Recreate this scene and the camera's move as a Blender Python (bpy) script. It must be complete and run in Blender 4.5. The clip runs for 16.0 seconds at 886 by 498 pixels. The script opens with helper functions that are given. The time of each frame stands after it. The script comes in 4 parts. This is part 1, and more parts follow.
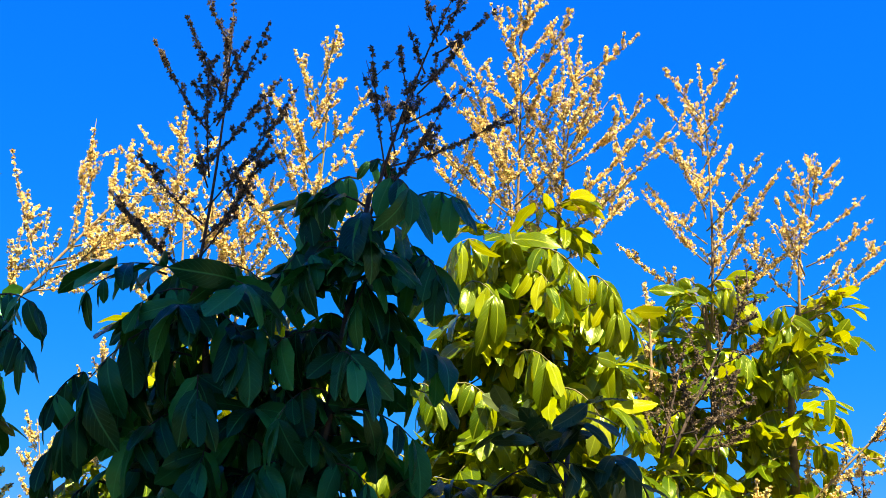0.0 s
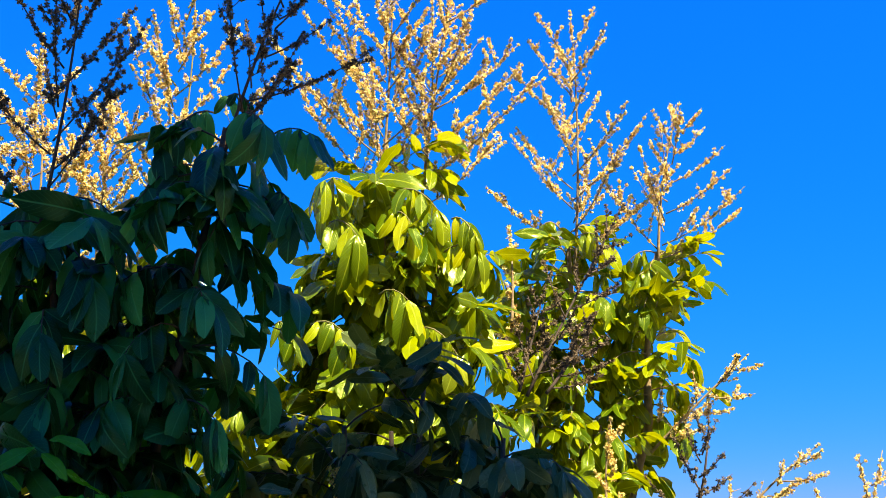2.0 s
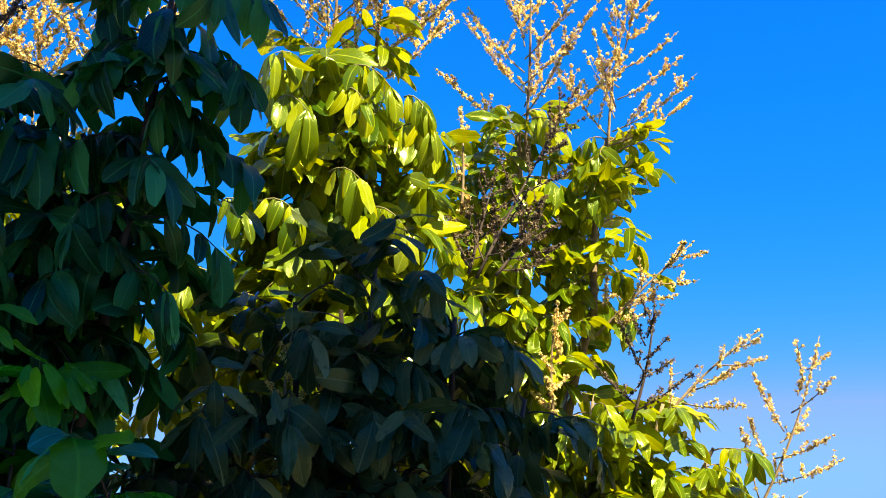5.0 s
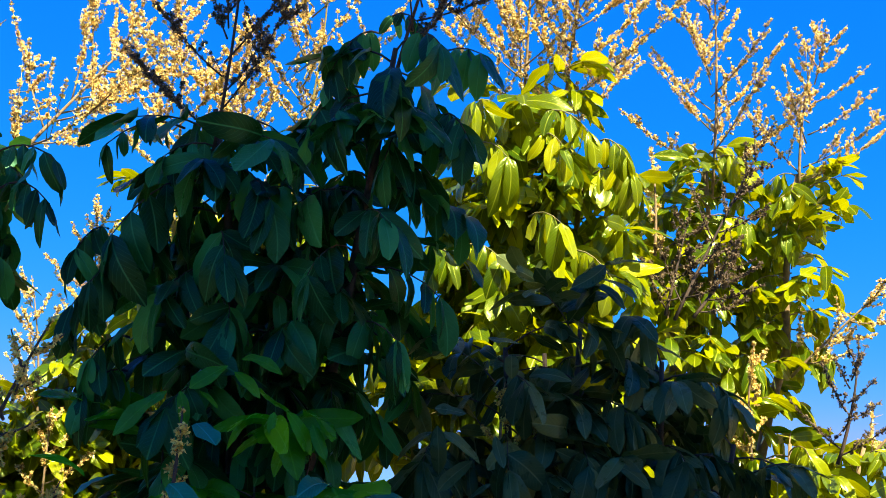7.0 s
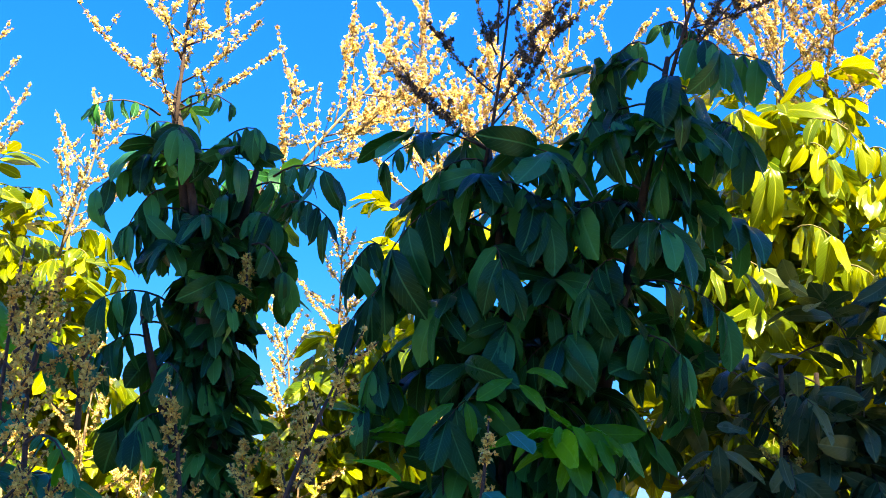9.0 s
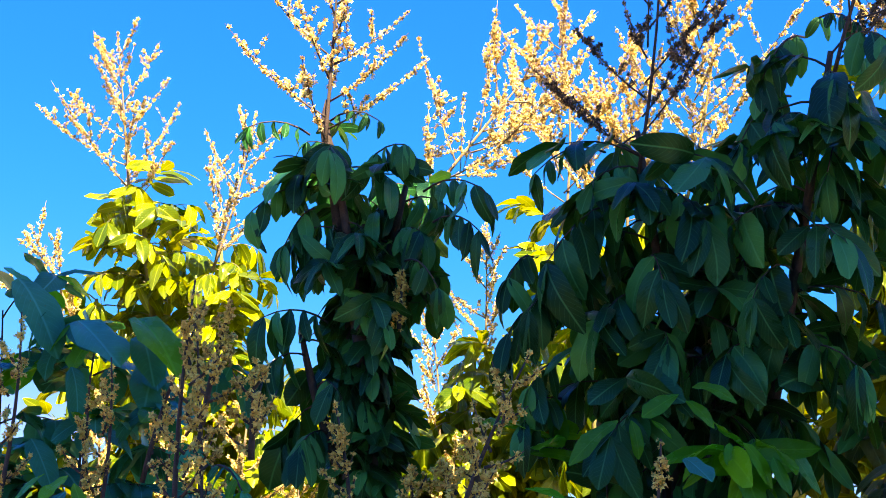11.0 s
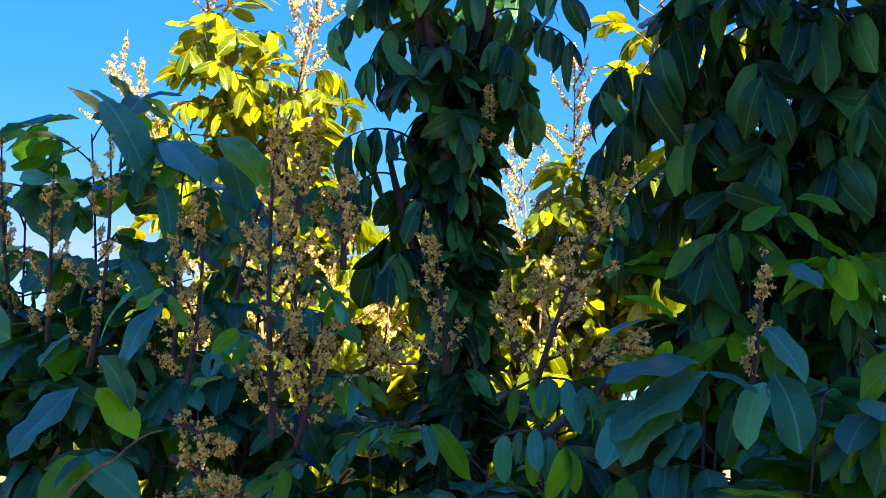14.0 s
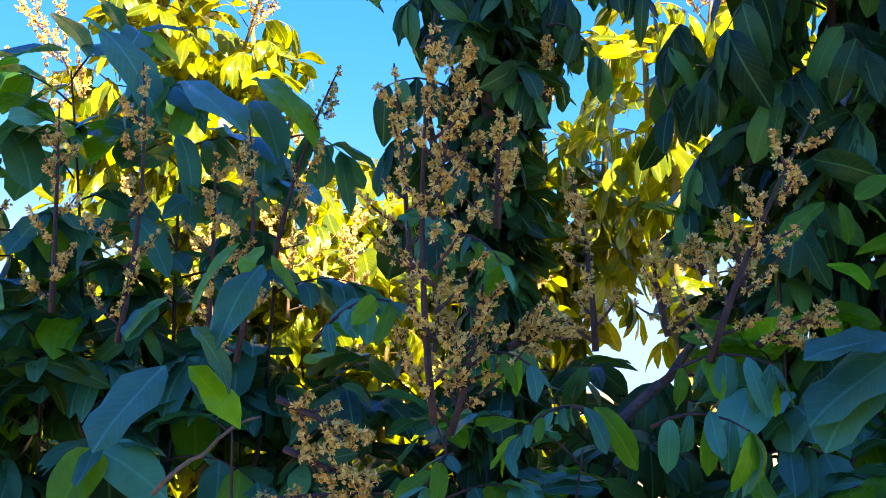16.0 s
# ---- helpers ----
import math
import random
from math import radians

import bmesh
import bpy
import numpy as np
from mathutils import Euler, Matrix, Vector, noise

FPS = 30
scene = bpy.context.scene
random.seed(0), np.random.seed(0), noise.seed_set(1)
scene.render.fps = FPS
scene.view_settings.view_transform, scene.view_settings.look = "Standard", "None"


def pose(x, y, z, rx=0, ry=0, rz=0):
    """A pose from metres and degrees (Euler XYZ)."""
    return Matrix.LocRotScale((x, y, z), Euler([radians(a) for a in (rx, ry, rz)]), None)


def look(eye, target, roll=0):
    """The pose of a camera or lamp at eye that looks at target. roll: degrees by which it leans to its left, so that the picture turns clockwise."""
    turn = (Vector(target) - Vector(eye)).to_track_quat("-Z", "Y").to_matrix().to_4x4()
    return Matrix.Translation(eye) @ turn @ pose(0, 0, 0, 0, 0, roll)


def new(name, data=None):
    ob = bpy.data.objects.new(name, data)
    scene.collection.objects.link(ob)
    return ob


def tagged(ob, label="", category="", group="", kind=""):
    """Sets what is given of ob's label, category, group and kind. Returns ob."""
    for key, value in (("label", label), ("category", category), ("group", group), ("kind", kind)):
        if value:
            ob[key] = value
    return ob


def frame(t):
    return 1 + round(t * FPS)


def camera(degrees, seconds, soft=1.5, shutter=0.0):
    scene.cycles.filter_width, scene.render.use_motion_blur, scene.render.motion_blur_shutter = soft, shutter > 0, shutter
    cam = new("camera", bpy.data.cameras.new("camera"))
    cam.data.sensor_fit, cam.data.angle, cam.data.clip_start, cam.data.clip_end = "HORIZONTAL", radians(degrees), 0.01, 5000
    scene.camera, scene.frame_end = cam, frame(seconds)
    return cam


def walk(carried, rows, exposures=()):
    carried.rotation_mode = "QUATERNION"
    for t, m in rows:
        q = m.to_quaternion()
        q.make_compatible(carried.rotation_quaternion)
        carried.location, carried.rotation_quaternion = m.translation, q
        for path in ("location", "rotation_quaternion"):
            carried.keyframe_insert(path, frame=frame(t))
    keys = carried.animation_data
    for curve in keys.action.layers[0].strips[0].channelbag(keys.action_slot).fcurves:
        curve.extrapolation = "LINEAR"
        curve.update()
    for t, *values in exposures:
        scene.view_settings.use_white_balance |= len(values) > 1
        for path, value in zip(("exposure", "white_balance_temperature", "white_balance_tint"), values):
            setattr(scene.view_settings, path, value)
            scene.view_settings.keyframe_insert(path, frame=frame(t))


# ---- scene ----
cam = camera(44.8, 16.0, soft=0.5)
PATH = [
    (0, (0.000, 0.000, 1.600), (0.000, 1.841, 2.381), -1.06),
    (0.5, (0.020, -0.002, 1.601), (0.036, 1.850, 2.355), -1.00),
    (1, (0.033, -0.002, 1.597), (0.098, 1.860, 2.323), -1.37),
    (1.5, (0.050, -0.007, 1.594), (0.185, 1.861, 2.295), -1.79),
    (2, (0.065, -0.006, 1.587), (0.263, 1.865, 2.266), -2.15),
    (2.5, (0.074, -0.001, 1.582), (0.331, 1.871, 2.237), -2.29),
    (3, (0.080, -0.002, 1.586), (0.386, 1.872, 2.212), -2.37),
    (3.2, (0.088, -0.006, 1.578), (0.401, 1.871, 2.193), -2.42),
    (5.3, (0.014, 0.045, 1.553), (0.336, 1.958, 2.041), -2.20),
    (5.5, (0.003, 0.045, 1.548), (0.294, 1.961, 2.042), -2.09),
    (6, (-0.053, 0.036, 1.586), (0.160, 1.967, 2.061), -1.29),
    (6.5, (-0.089, 0.030, 1.596), (0.058, 1.962, 2.091), -1.06),
    (7, (-0.123, 0.021, 1.594), (-0.044, 1.943, 2.141), -0.91),
    (7.5, (-0.157, 0.015, 1.594), (-0.141, 1.934, 2.159), -0.46),
    (8, (-0.197, 0.019, 1.589), (-0.265, 1.933, 2.165), 0.15),
    (8.5, (-0.229, 0.029, 1.584), (-0.391, 1.935, 2.167), 0.84),
    (9, (-0.274, 0.041, 1.574), (-0.539, 1.932, 2.171), 1.45),
    (9.5, (-0.334, 0.032, 1.579), (-0.662, 1.910, 2.182), 1.85),
    (9.7, (-0.340, 0.031, 1.581), (-0.693, 1.906, 2.181), 1.99),
    (11.8, (-0.303, 0.062, 1.633), (-0.861, 1.911, 2.151), 1.60),
    (12, (-0.309, 0.068, 1.626), (-0.873, 1.923, 2.120), 1.70),
    (12.5, (-0.323, 0.083, 1.603), (-0.899, 1.947, 2.039), 1.77),
    (13, (-0.327, 0.089, 1.596), (-0.946, 1.958, 1.944), 1.83),
    (13.5, (-0.327, 0.092, 1.591), (-0.977, 1.960, 1.885), 1.85),
    (14, (-0.341, 0.089, 1.590), (-1.000, 1.957, 1.867), 1.86),
    (14.5, (-0.413, 0.084, 1.591), (-1.051, 1.959, 1.862), 1.93),
    (15, (-0.490, 0.095, 1.585), (-1.127, 1.972, 1.848), 1.93),
    (15.5, (-0.617, 0.139, 1.569), (-1.176, 2.042, 1.823), 1.98),
    (16, (-0.760, 0.169, 1.577), (-1.076, 2.127, 1.831), 1.66),
]

# unseen gable wall added behind the camera, outline cut to throw the shade line
WALL_Y, WALL_TURN = -5.0, -1
SHADE_OUTLINE = [(0.6, -0.2), (5.5, -0.2), (5.5, 10.45), (3.4, 10.62), (0.6, 9.15)]

walk(cam, [(t, look(eye, target, roll)) for t, eye, target, roll in PATH],
     exposures=[(0.0, 2.1, 6800, 5), (7.0, 2.15, 6800, 5), (8.0, 2.4, 6900, 7), (9.0, 2.8, 7200, 13), (9.7, 3.15, 7400, 19),
                (11.8, 2.6, 7300, 18), (14.5, 2.75, 7500, 25), (15.5, 2.75, 7600, 28), (16.0, 3.15, 7800, 31)])

# ---- sky and sun ----
SUN_WAY = Vector((0.35, -0.62, 0.72)).normalized()       # towards the sun
world = bpy.data.worlds.new("sky")
scene.world = world
world.use_nodes = True
wn = world.node_tree.nodes
sky = wn.new("ShaderNodeTexSky")
sky.sky_type = "NISHITA"
sky.sun_disc = False
sky.sun_elevation = math.asin(SUN_WAY.z)
sky.sun_rotation = math.atan2(SUN_WAY.x, SUN_WAY.y)
sky.altitude = 300
sky.air_density = 1.0
sky.dust_density = 0.2
sky.ozone_density = 3.0
# a deep, clear blue: each colour of the sky gets its own curve
split_sky, join_sky = wn.new("ShaderNodeSeparateColor"), wn.new("ShaderNodeCombineColor")
world.node_tree.links.new(sky.outputs["Color"], split_sky.inputs[0])
for n_chan, (gain, power, most) in enumerate(((20.0, 3.5, 0.80), (2.14, 0.66, 2.5), (3.8, 0.08, 4.0))):
    tenth, curve, level, cap = (wn.new("ShaderNodeMath") for _ in range(4))
    tenth.operation, curve.operation, level.operation = "MULTIPLY", "POWER", "MULTIPLY"
    cap.operation, cap.inputs[1].default_value = "MINIMUM", most
    tenth.inputs[1].default_value, curve.inputs[1].default_value, level.inputs[1].default_value = 0.1, power, gain
    world.node_tree.links.new(split_sky.outputs[n_chan], tenth.inputs[0])
    world.node_tree.links.new(tenth.outputs[0], curve.inputs[0])
    world.node_tree.links.new(curve.outputs[0], level.inputs[0])
    world.node_tree.links.new(level.outputs[0], cap.inputs[0])
    world.node_tree.links.new(cap.outputs[0], join_sky.inputs[n_chan])
world.node_tree.links.new(join_sky.outputs[0], wn["Background"].inputs["Color"])
wn["Background"].inputs["Strength"].default_value = 0.08
sun = new("sun", bpy.data.lights.new("sun", "SUN"))
sun.data.energy = 5.0
sun.data.angle = radians(0.5)
sun.data.color = (1.0, 0.84, 0.54)
sun.matrix_world = look(SUN_WAY * 20, (0, 0, 0))


# ---- materials ----
def material(name):
    m = bpy.data.materials.new(name)
    m.use_nodes = True
    return m, m.node_tree.nodes, m.node_tree.links, m.node_tree.nodes["Principled BSDF"]


def mix_rgb(nodes, links, fac, a, b, how="MIX"):
    n = nodes.new("ShaderNodeMix")
    n.data_type, n.blend_type = "RGBA", how
    for socket, value in ((n.inputs[0], fac), (n.inputs[6], a), (n.inputs[7], b)):
        if isinstance(value, bpy.types.NodeSocket):
            links.new(value, socket)
        elif isinstance(value, tuple):
            socket.default_value = (*value, 1)
        else:
            socket.default_value = value
    return n.outputs[2]


def ramp(nodes, links, fac, stops):
    n = nodes.new("ShaderNodeValToRGB")
    while len(n.color_ramp.elements) < len(stops):
        n.color_ramp.elements.new(0.5)
    for e, (place, colour) in zip(n.color_ramp.elements, stops):
        e.position, e.color = place, (*colour, 1)
    links.new(fac, n.inputs[0])
    return n.outputs[0]


def maths(nodes, links, how, a, b=0.0, c=0.0):
    n = nodes.new("ShaderNodeMath")
    n.operation = how
    for socket, value in zip(n.inputs, (a, b, c)):
        if isinstance(value, bpy.types.NodeSocket):
            links.new(value, socket)
        else:
            socket.default_value = value
    return n.outputs[0]


def leaf_material(name, joined, young, darkest, glow, shine=0.34, thin=0.36, wax=0.3, vein_tone=0.4, tint=(0.55, 1.0, 0.5), ior=1.5):
    """A waxy leaf: pale midrib and side veins, blotches, light that shines through."""
    m, n, l, b = material(name)
    if joined:
        chance = n.new("ShaderNodeNewGeometry").outputs["Random Per Island"]
    else:
        chance = n.new("ShaderNodeObjectInfo").outputs["Random"]
    uv = n.new("ShaderNodeUVMap")
    split = n.new("ShaderNodeSeparateXYZ")
    l.new(uv.outputs[0], split.inputs[0])
    across = maths(n, l, "ABSOLUTE", maths(n, l, "SUBTRACT", split.outputs[1], 0.5))
    # in green and golden the dark end stands in for shade among leaves
    colour = ramp(n, l, chance, [(0.0, darkest), (0.6, tuple(0.75 * p + 0.25 * q for p, q in zip(darkest, young))), (0.90, young),
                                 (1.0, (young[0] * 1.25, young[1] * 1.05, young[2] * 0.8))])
    grain = n.new("ShaderNodeTexNoise")
    grain.inputs["Scale"].default_value = 45
    grain.inputs["Detail"].default_value = 5
    where = n.new("ShaderNodeNewGeometry").outputs["Position"]
    l.new(where, grain.inputs["Vector"])
    colour = mix_rgb(n, l, 0.35, colour, ramp(n, l, grain.outputs[0], [(0.3, (0.45, 0.45, 0.4)), (0.7, (1.1, 1.15, 1.0))]), "MULTIPLY")
    spots = n.new("ShaderNodeTexNoise")
    spots.inputs["Scale"].default_value = 160
    l.new(where, spots.inputs["Vector"])
    colour = mix_rgb(n, l, ramp(n, l, spots.outputs[0], [(0.70, (0, 0, 0)), (0.76, (0.6, 0.6, 0.6))]), colour, (0.10, 0.07, 0.025))
    # midrib, and side veins that slant towards the tip
    rib = ramp(n, l, across, [(0.012, (1, 1, 1)), (0.04, (0, 0, 0))])
    slant = maths(n, l, "SUBTRACT", maths(n, l, "MULTIPLY", split.outputs[0], 11.0), maths(n, l, "MULTIPLY", across, 7.0))
    vein = maths(n, l, "PINGPONG", slant, 0.5)
    side = ramp(n, l, vein, [(0.0, (0.4, 0.4, 0.4)), (0.09, (0, 0, 0))])
    veins = mix_rgb(n, l, 1.0, rib, side, "LIGHTEN")
    pale = tuple(min(1, 1.7 * v + 0.03) for v in young)
    colour = mix_rgb(n, l, maths(n, l, "MULTIPLY", veins, vein_tone), colour, pale)
    l.new(colour, b.inputs["Base Color"])
    rough = ramp(n, l, grain.outputs[0], [(0.25, (shine * 0.75,) * 3), (0.75, (shine * 1.35,) * 3)])
    l.new(rough, b.inputs["Roughness"])
    b.inputs["IOR"].default_value = ior
    b.inputs["Specular Tint"].default_value = (*tint, 1)
    b.inputs["Coat Weight"].default_value = wax
    b.inputs["Coat Roughness"].default_value = 0.16
    bump = n.new("ShaderNodeBump")
    bump.inputs["Strength"].default_value = 0.35
    bump.inputs["Distance"].default_value = 0.0015
    l.new(maths(n, l, "SUBTRACT", grain.outputs[0], maths(n, l, "MULTIPLY", veins, 0.8)), bump.inputs["Height"])
    l.new(bump.outputs[0], b.inputs["Normal"])
    lit = n.new("ShaderNodeBsdfTranslucent")
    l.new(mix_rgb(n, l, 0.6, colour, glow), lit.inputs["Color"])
    both = n.new("ShaderNodeMixShader")
    both.inputs[0].default_value = thin
    l.new(b.outputs[0], both.inputs[1])
    l.new(lit.outputs[0], both.inputs[2])
    l.new(both.outputs[0], n["Material Output"].inputs["Surface"])
    return m


def flower_material(name, pale, dull, brown):
    m, n, l, b = material(name)
    chance = n.new("ShaderNodeNewGeometry").outputs["Random Per Island"]
    colour = ramp(n, l, chance, [(0.0, brown), (0.30, dull), (0.70, pale), (1.0, tuple(min(0.85, v * 1.15) for v in pale))])
    noisy = n.new("ShaderNodeTexNoise")
    noisy.inputs["Scale"].default_value = 28
    l.new(n.new("ShaderNodeNewGeometry").outputs["Position"], noisy.inputs["Vector"])
    colour = mix_rgb(n, l, 0.4, colour, ramp(n, l, noisy.outputs[0], [(0.35, (0.5, 0.42, 0.32)), (0.6, (1, 1, 1))]), "MULTIPLY")
    l.new(colour, b.inputs["Base Color"])
    b.inputs["Roughness"].default_value = 0.75
    lit = n.new("ShaderNodeBsdfTranslucent")
    l.new(colour, lit.inputs["Color"])
    both = n.new("ShaderNodeMixShader")
    both.inputs[0].default_value = 0.3
    l.new(b.outputs[0], both.inputs[1])
    l.new(lit.outputs[0], both.inputs[2])
    l.new(both.outputs[0], n["Material Output"].inputs["Surface"])
    return m


def rough_material(name, stops, scale, bump_depth=0.004, rough=0.85):
    m, n, l, b = material(name)
    big, fine = n.new("ShaderNodeTexNoise"), n.new("ShaderNodeTexNoise")
    where = n.new("ShaderNodeNewGeometry").outputs["Position"]
    for tex, s in ((big, scale), (fine, scale * 9)):
        tex.inputs["Scale"].default_value = s
        tex.inputs["Detail"].default_value = 6
        l.new(where, tex.inputs["Vector"])
    colour = ramp(n, l, big.outputs[0], stops)
    colour = mix_rgb(n, l, 0.6, colour, ramp(n, l, fine.outputs[0], [(0.3, (0.45, 0.45, 0.45)), (0.65, (1.1, 1.1, 1.1))]), "MULTIPLY")
    l.new(colour, b.inputs["Base Color"])
    b.inputs["Roughness"].default_value = rough
    bump = n.new("ShaderNodeBump")
    bump.inputs["Distance"].default_value = bump_depth
    l.new(fine.outputs[0], bump.inputs["Height"])
    l.new(bump.outputs[0], b.inputs["Normal"])
    return m


LEAF = {}
for key, young, darkest, glow, shine, thin, wax, vein, tint, ior in (
        # green: the near-black end carries the shade inside the dark crowns
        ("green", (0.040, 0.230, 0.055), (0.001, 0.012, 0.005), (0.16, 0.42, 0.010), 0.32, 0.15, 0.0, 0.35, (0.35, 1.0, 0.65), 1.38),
        # golden: sunlight put into the yellow, shade between leaves into the dark end
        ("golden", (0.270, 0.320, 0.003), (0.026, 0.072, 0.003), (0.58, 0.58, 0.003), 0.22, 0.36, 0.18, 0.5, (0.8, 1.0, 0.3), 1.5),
        # the sky's sheen on upturned leaves is put into this blue-green
        ("sky_teal", (0.018, 0.330, 0.210), (0.006, 0.130, 0.085), (0.13, 0.50, 0.016), 0.20, 0.28, 0.0, 0.3, (0.05, 1.0, 0.85), 1.30),
        ("fresh", (0.090, 0.400, 0.014), (0.036, 0.200, 0.012), (0.18, 0.62, 0.008), 0.25, 0.52, 0.0, 0.3, (0.25, 1.0, 0.6), 1.42),
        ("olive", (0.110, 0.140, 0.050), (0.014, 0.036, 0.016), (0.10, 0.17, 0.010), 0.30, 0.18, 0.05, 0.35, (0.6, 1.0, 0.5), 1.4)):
    LEAF[key] = tuple(leaf_material(name + key, joined, young, darkest, glow, shine, thin, wax, vein, tint, ior)
                      for name, joined in (("leaf_", False), ("foliage_", True)))
FLOWER = {"cream": flower_material("flower_cream", (0.86, 0.70, 0.27), (0.76, 0.50, 0.13), (0.24, 0.13, 0.04)),
          # dried brown, with the shade on these heads put into the colour
          "dry": flower_material("flower_dry_shaded", (0.17, 0.125, 0.070), (0.080, 0.058, 0.036), (0.022, 0.016, 0.013)),
          "tan": flower_material("flower_tan", (0.86, 0.66, 0.17), (0.72, 0.48, 0.09), (0.30, 0.17, 0.04))}
bark = rough_material("bark", [(0.3, (0.045, 0.032, 0.024)), (0.7, (0.13, 0.10, 0.075))], 30)
twig_dark = rough_material("twig_dark", [(0.3, (0.030, 0.020, 0.018)), (0.7, (0.075, 0.050, 0.038))], 60, 0.001)
twig_green = rough_material("twig_green", [(0.3, (0.13, 0.13, 0.035)), (0.7, (0.24, 0.20, 0.07))], 60, 0.001)
twig_tan = rough_material("twig_tan", [(0.3, (0.15, 0.105, 0.06)), (0.7, (0.30, 0.22, 0.12))], 60, 0.001)
soil = rough_material("soil_and_grass", [(0.3, (0.15, 0.12, 0.06)), (0.55, (0.26, 0.20, 0.11)), (0.75, (0.17, 0.14, 0.07))], 1.5, 0.02)
brown_render = rough_material("brown_render", [(0.3, (0.10, 0.07, 0.045)), (0.7, (0.17, 0.12, 0.08))], 2.0, 0.002)
plaster = rough_material("plaster", [(0.3, (0.74, 0.60, 0.42)), (0.7, (0.82, 0.68, 0.50))], 2.0, 0.002)


# ---- setting ----
def part(name, mesh, mat, parent, label="", kind=""):
    """One mesh under a thing or under a part."""
    mesh.materials.append(mat)
    ob = new(name, mesh)
    ob.parent = parent
    return tagged(ob, label, kind=kind)


def mesh_of(name, verts, faces, smooth=True):
    me = bpy.data.meshes.new(name)
    me.from_pydata([tuple(v) for v in verts], [], faces)
    if smooth:
        me.polygons.foreach_set("use_smooth", [True] * len(me.polygons))
    return me


def block(name, x0, y0, z0, x1, y1, z1):
    bm = bmesh.new()
    bmesh.ops.create_cube(bm, size=1)
    for v in bm.verts:
        v.co = Vector(((x0 + x1) / 2 + v.co.x * (x1 - x0), (y0 + y1) / 2 + v.co.y * (y1 - y0), (z0 + z1) / 2 + v.co.z * (z1 - z0)))
    bmesh.ops.bevel(bm, geom=bm.edges[:], offset=0.02, segments=2, affect="EDGES")
    me = bpy.data.meshes.new(name)
    bm.to_mesh(me)
    bm.free()
    return me


def ground_mesh():
    """One sheet to the horizon, fine and uneven near the trees."""
    rings = [0, 0.5, 1, 1.5, 2, 3, 4, 6, 9, 14, 25, 60, 200, 800, 3500]
    verts, faces = [(0.0, 1.5, 0.0)], []
    for r in rings[1:]:
        for k in range(40):
            a = k * math.tau / 40
            x, y = r * math.cos(a), 1.5 + r * math.sin(a)
            verts.append((x, y, 0.03 * noise.noise((x, y, 0)) if r < 60 else 0.0))
    faces += [(0, 1 + k, 1 + (k + 1) % 40) for k in range(40)]
    for i in range(len(rings) - 2):
        a, b = 1 + 40 * i, 41 + 40 * i
        faces += [(a + k, b + k, b + (k + 1) % 40, a + (k + 1) % 40) for k in range(40)]
    return mesh_of("ground", verts, faces)


gm = ground_mesh()
gm.materials.append(soil)
tagged(new("ground", gm), "bare dry sandy soil with faint patches of dead grass", "ground", kind="structure")


def shade_wall_mesh():
    bm = bmesh.new()
    front = bm.faces.new([bm.verts.new((x, 0, z)) for x, z in SHADE_OUTLINE])
    back = bmesh.ops.extrude_face_region(bm, geom=[front])
    bmesh.ops.translate(bm, verts=[v for v in back["geom"] if isinstance(v, bmesh.types.BMVert)], vec=(0, -0.3, 0))
    bmesh.ops.recalc_face_normals(bm, faces=bm.faces[:])
    bmesh.ops.bevel(bm, geom=bm.edges[:], offset=0.02, segments=2, affect="EDGES")
    me = bpy.data.meshes.new("shade_wall")
    bm.to_mesh(me)
    bm.free()
    return me


# added out of view to keep the sun off the front trees
wm = shade_wall_mesh()
wm.materials.append(plaster)
wall = tagged(new("shade_wall", wm), "unseen plain cream plastered gable wall, added to shade the front trees", "wall", kind="structure")
wall.matrix_world = pose(0, WALL_Y, 0, 0, 0, WALL_TURN)
lm = block("wall_garden", -9, WALL_Y - 0.9, -0.2, 9, WALL_Y - 0.6, 1.9)
lm.materials.append(brown_render)
tagged(new("wall_garden", lm), "plain brown rendered garden wall", "wall", kind="structure")


# ---- leaves, twigs and flowers ----
def unit(v):
    return v / max(1e-9, np.linalg.norm(v))


UP = np.array((0.0, 0.0, 1.0))


def leaf_shape(rng, width, bend, fold, wave, twist):
    """A leaflet one metre long, that starts at the origin and runs along x: pointed, folded at the midrib, wavy at the edge."""
    verts, uvs, faces = [], [], []
    n, half = 7, 2
    phase = rng.uniform(0, 6)
    for i in range(n + 1):
        s = i / n
        w = width * (1 - abs(2 * s - 1) ** 2.4) ** 0.6 * (0.9 + 0.1 * s) if 0 < i < n else 0.02
        for j in range(-half, half + 1):
            y = w * j / half
            part_way = abs(j) / half
            z = -bend * s * s + fold * w * (part_way * 0.9 - 0.75 * part_way * part_way)
            z += wave * math.sin(phase + 11 * s + 2 * j) * part_way * (0 < i < n) + twist * y * s
            x = s * (1 - 0.25 * bend * bend * s)
            verts.append((x, y * (1 - 0.12 * abs(fold)) + 0.04 * math.sin(phase + 3 * s) * s, z))
            uvs.append((s, 0.5 + 0.5 * y / width if width else 0.5))
    row = 2 * half + 1
    for i in range(n):
        for j in range(row - 1):
            a = i * row + j
            faces.append((a, a + row, a + row + 1, a + 1))
    return np.array(verts), np.array(uvs), faces


def uv_mesh(name, verts, uvs, faces):
    me = mesh_of(name, verts, faces)
    layer = me.uv_layers.new(name="UVMap")
    loops = np.empty(len(me.loops), np.int32)
    me.loops.foreach_get("vertex_index", loops)
    layer.data.foreach_set("uv", np.asarray(uvs, np.float32)[loops].ravel())
    return me


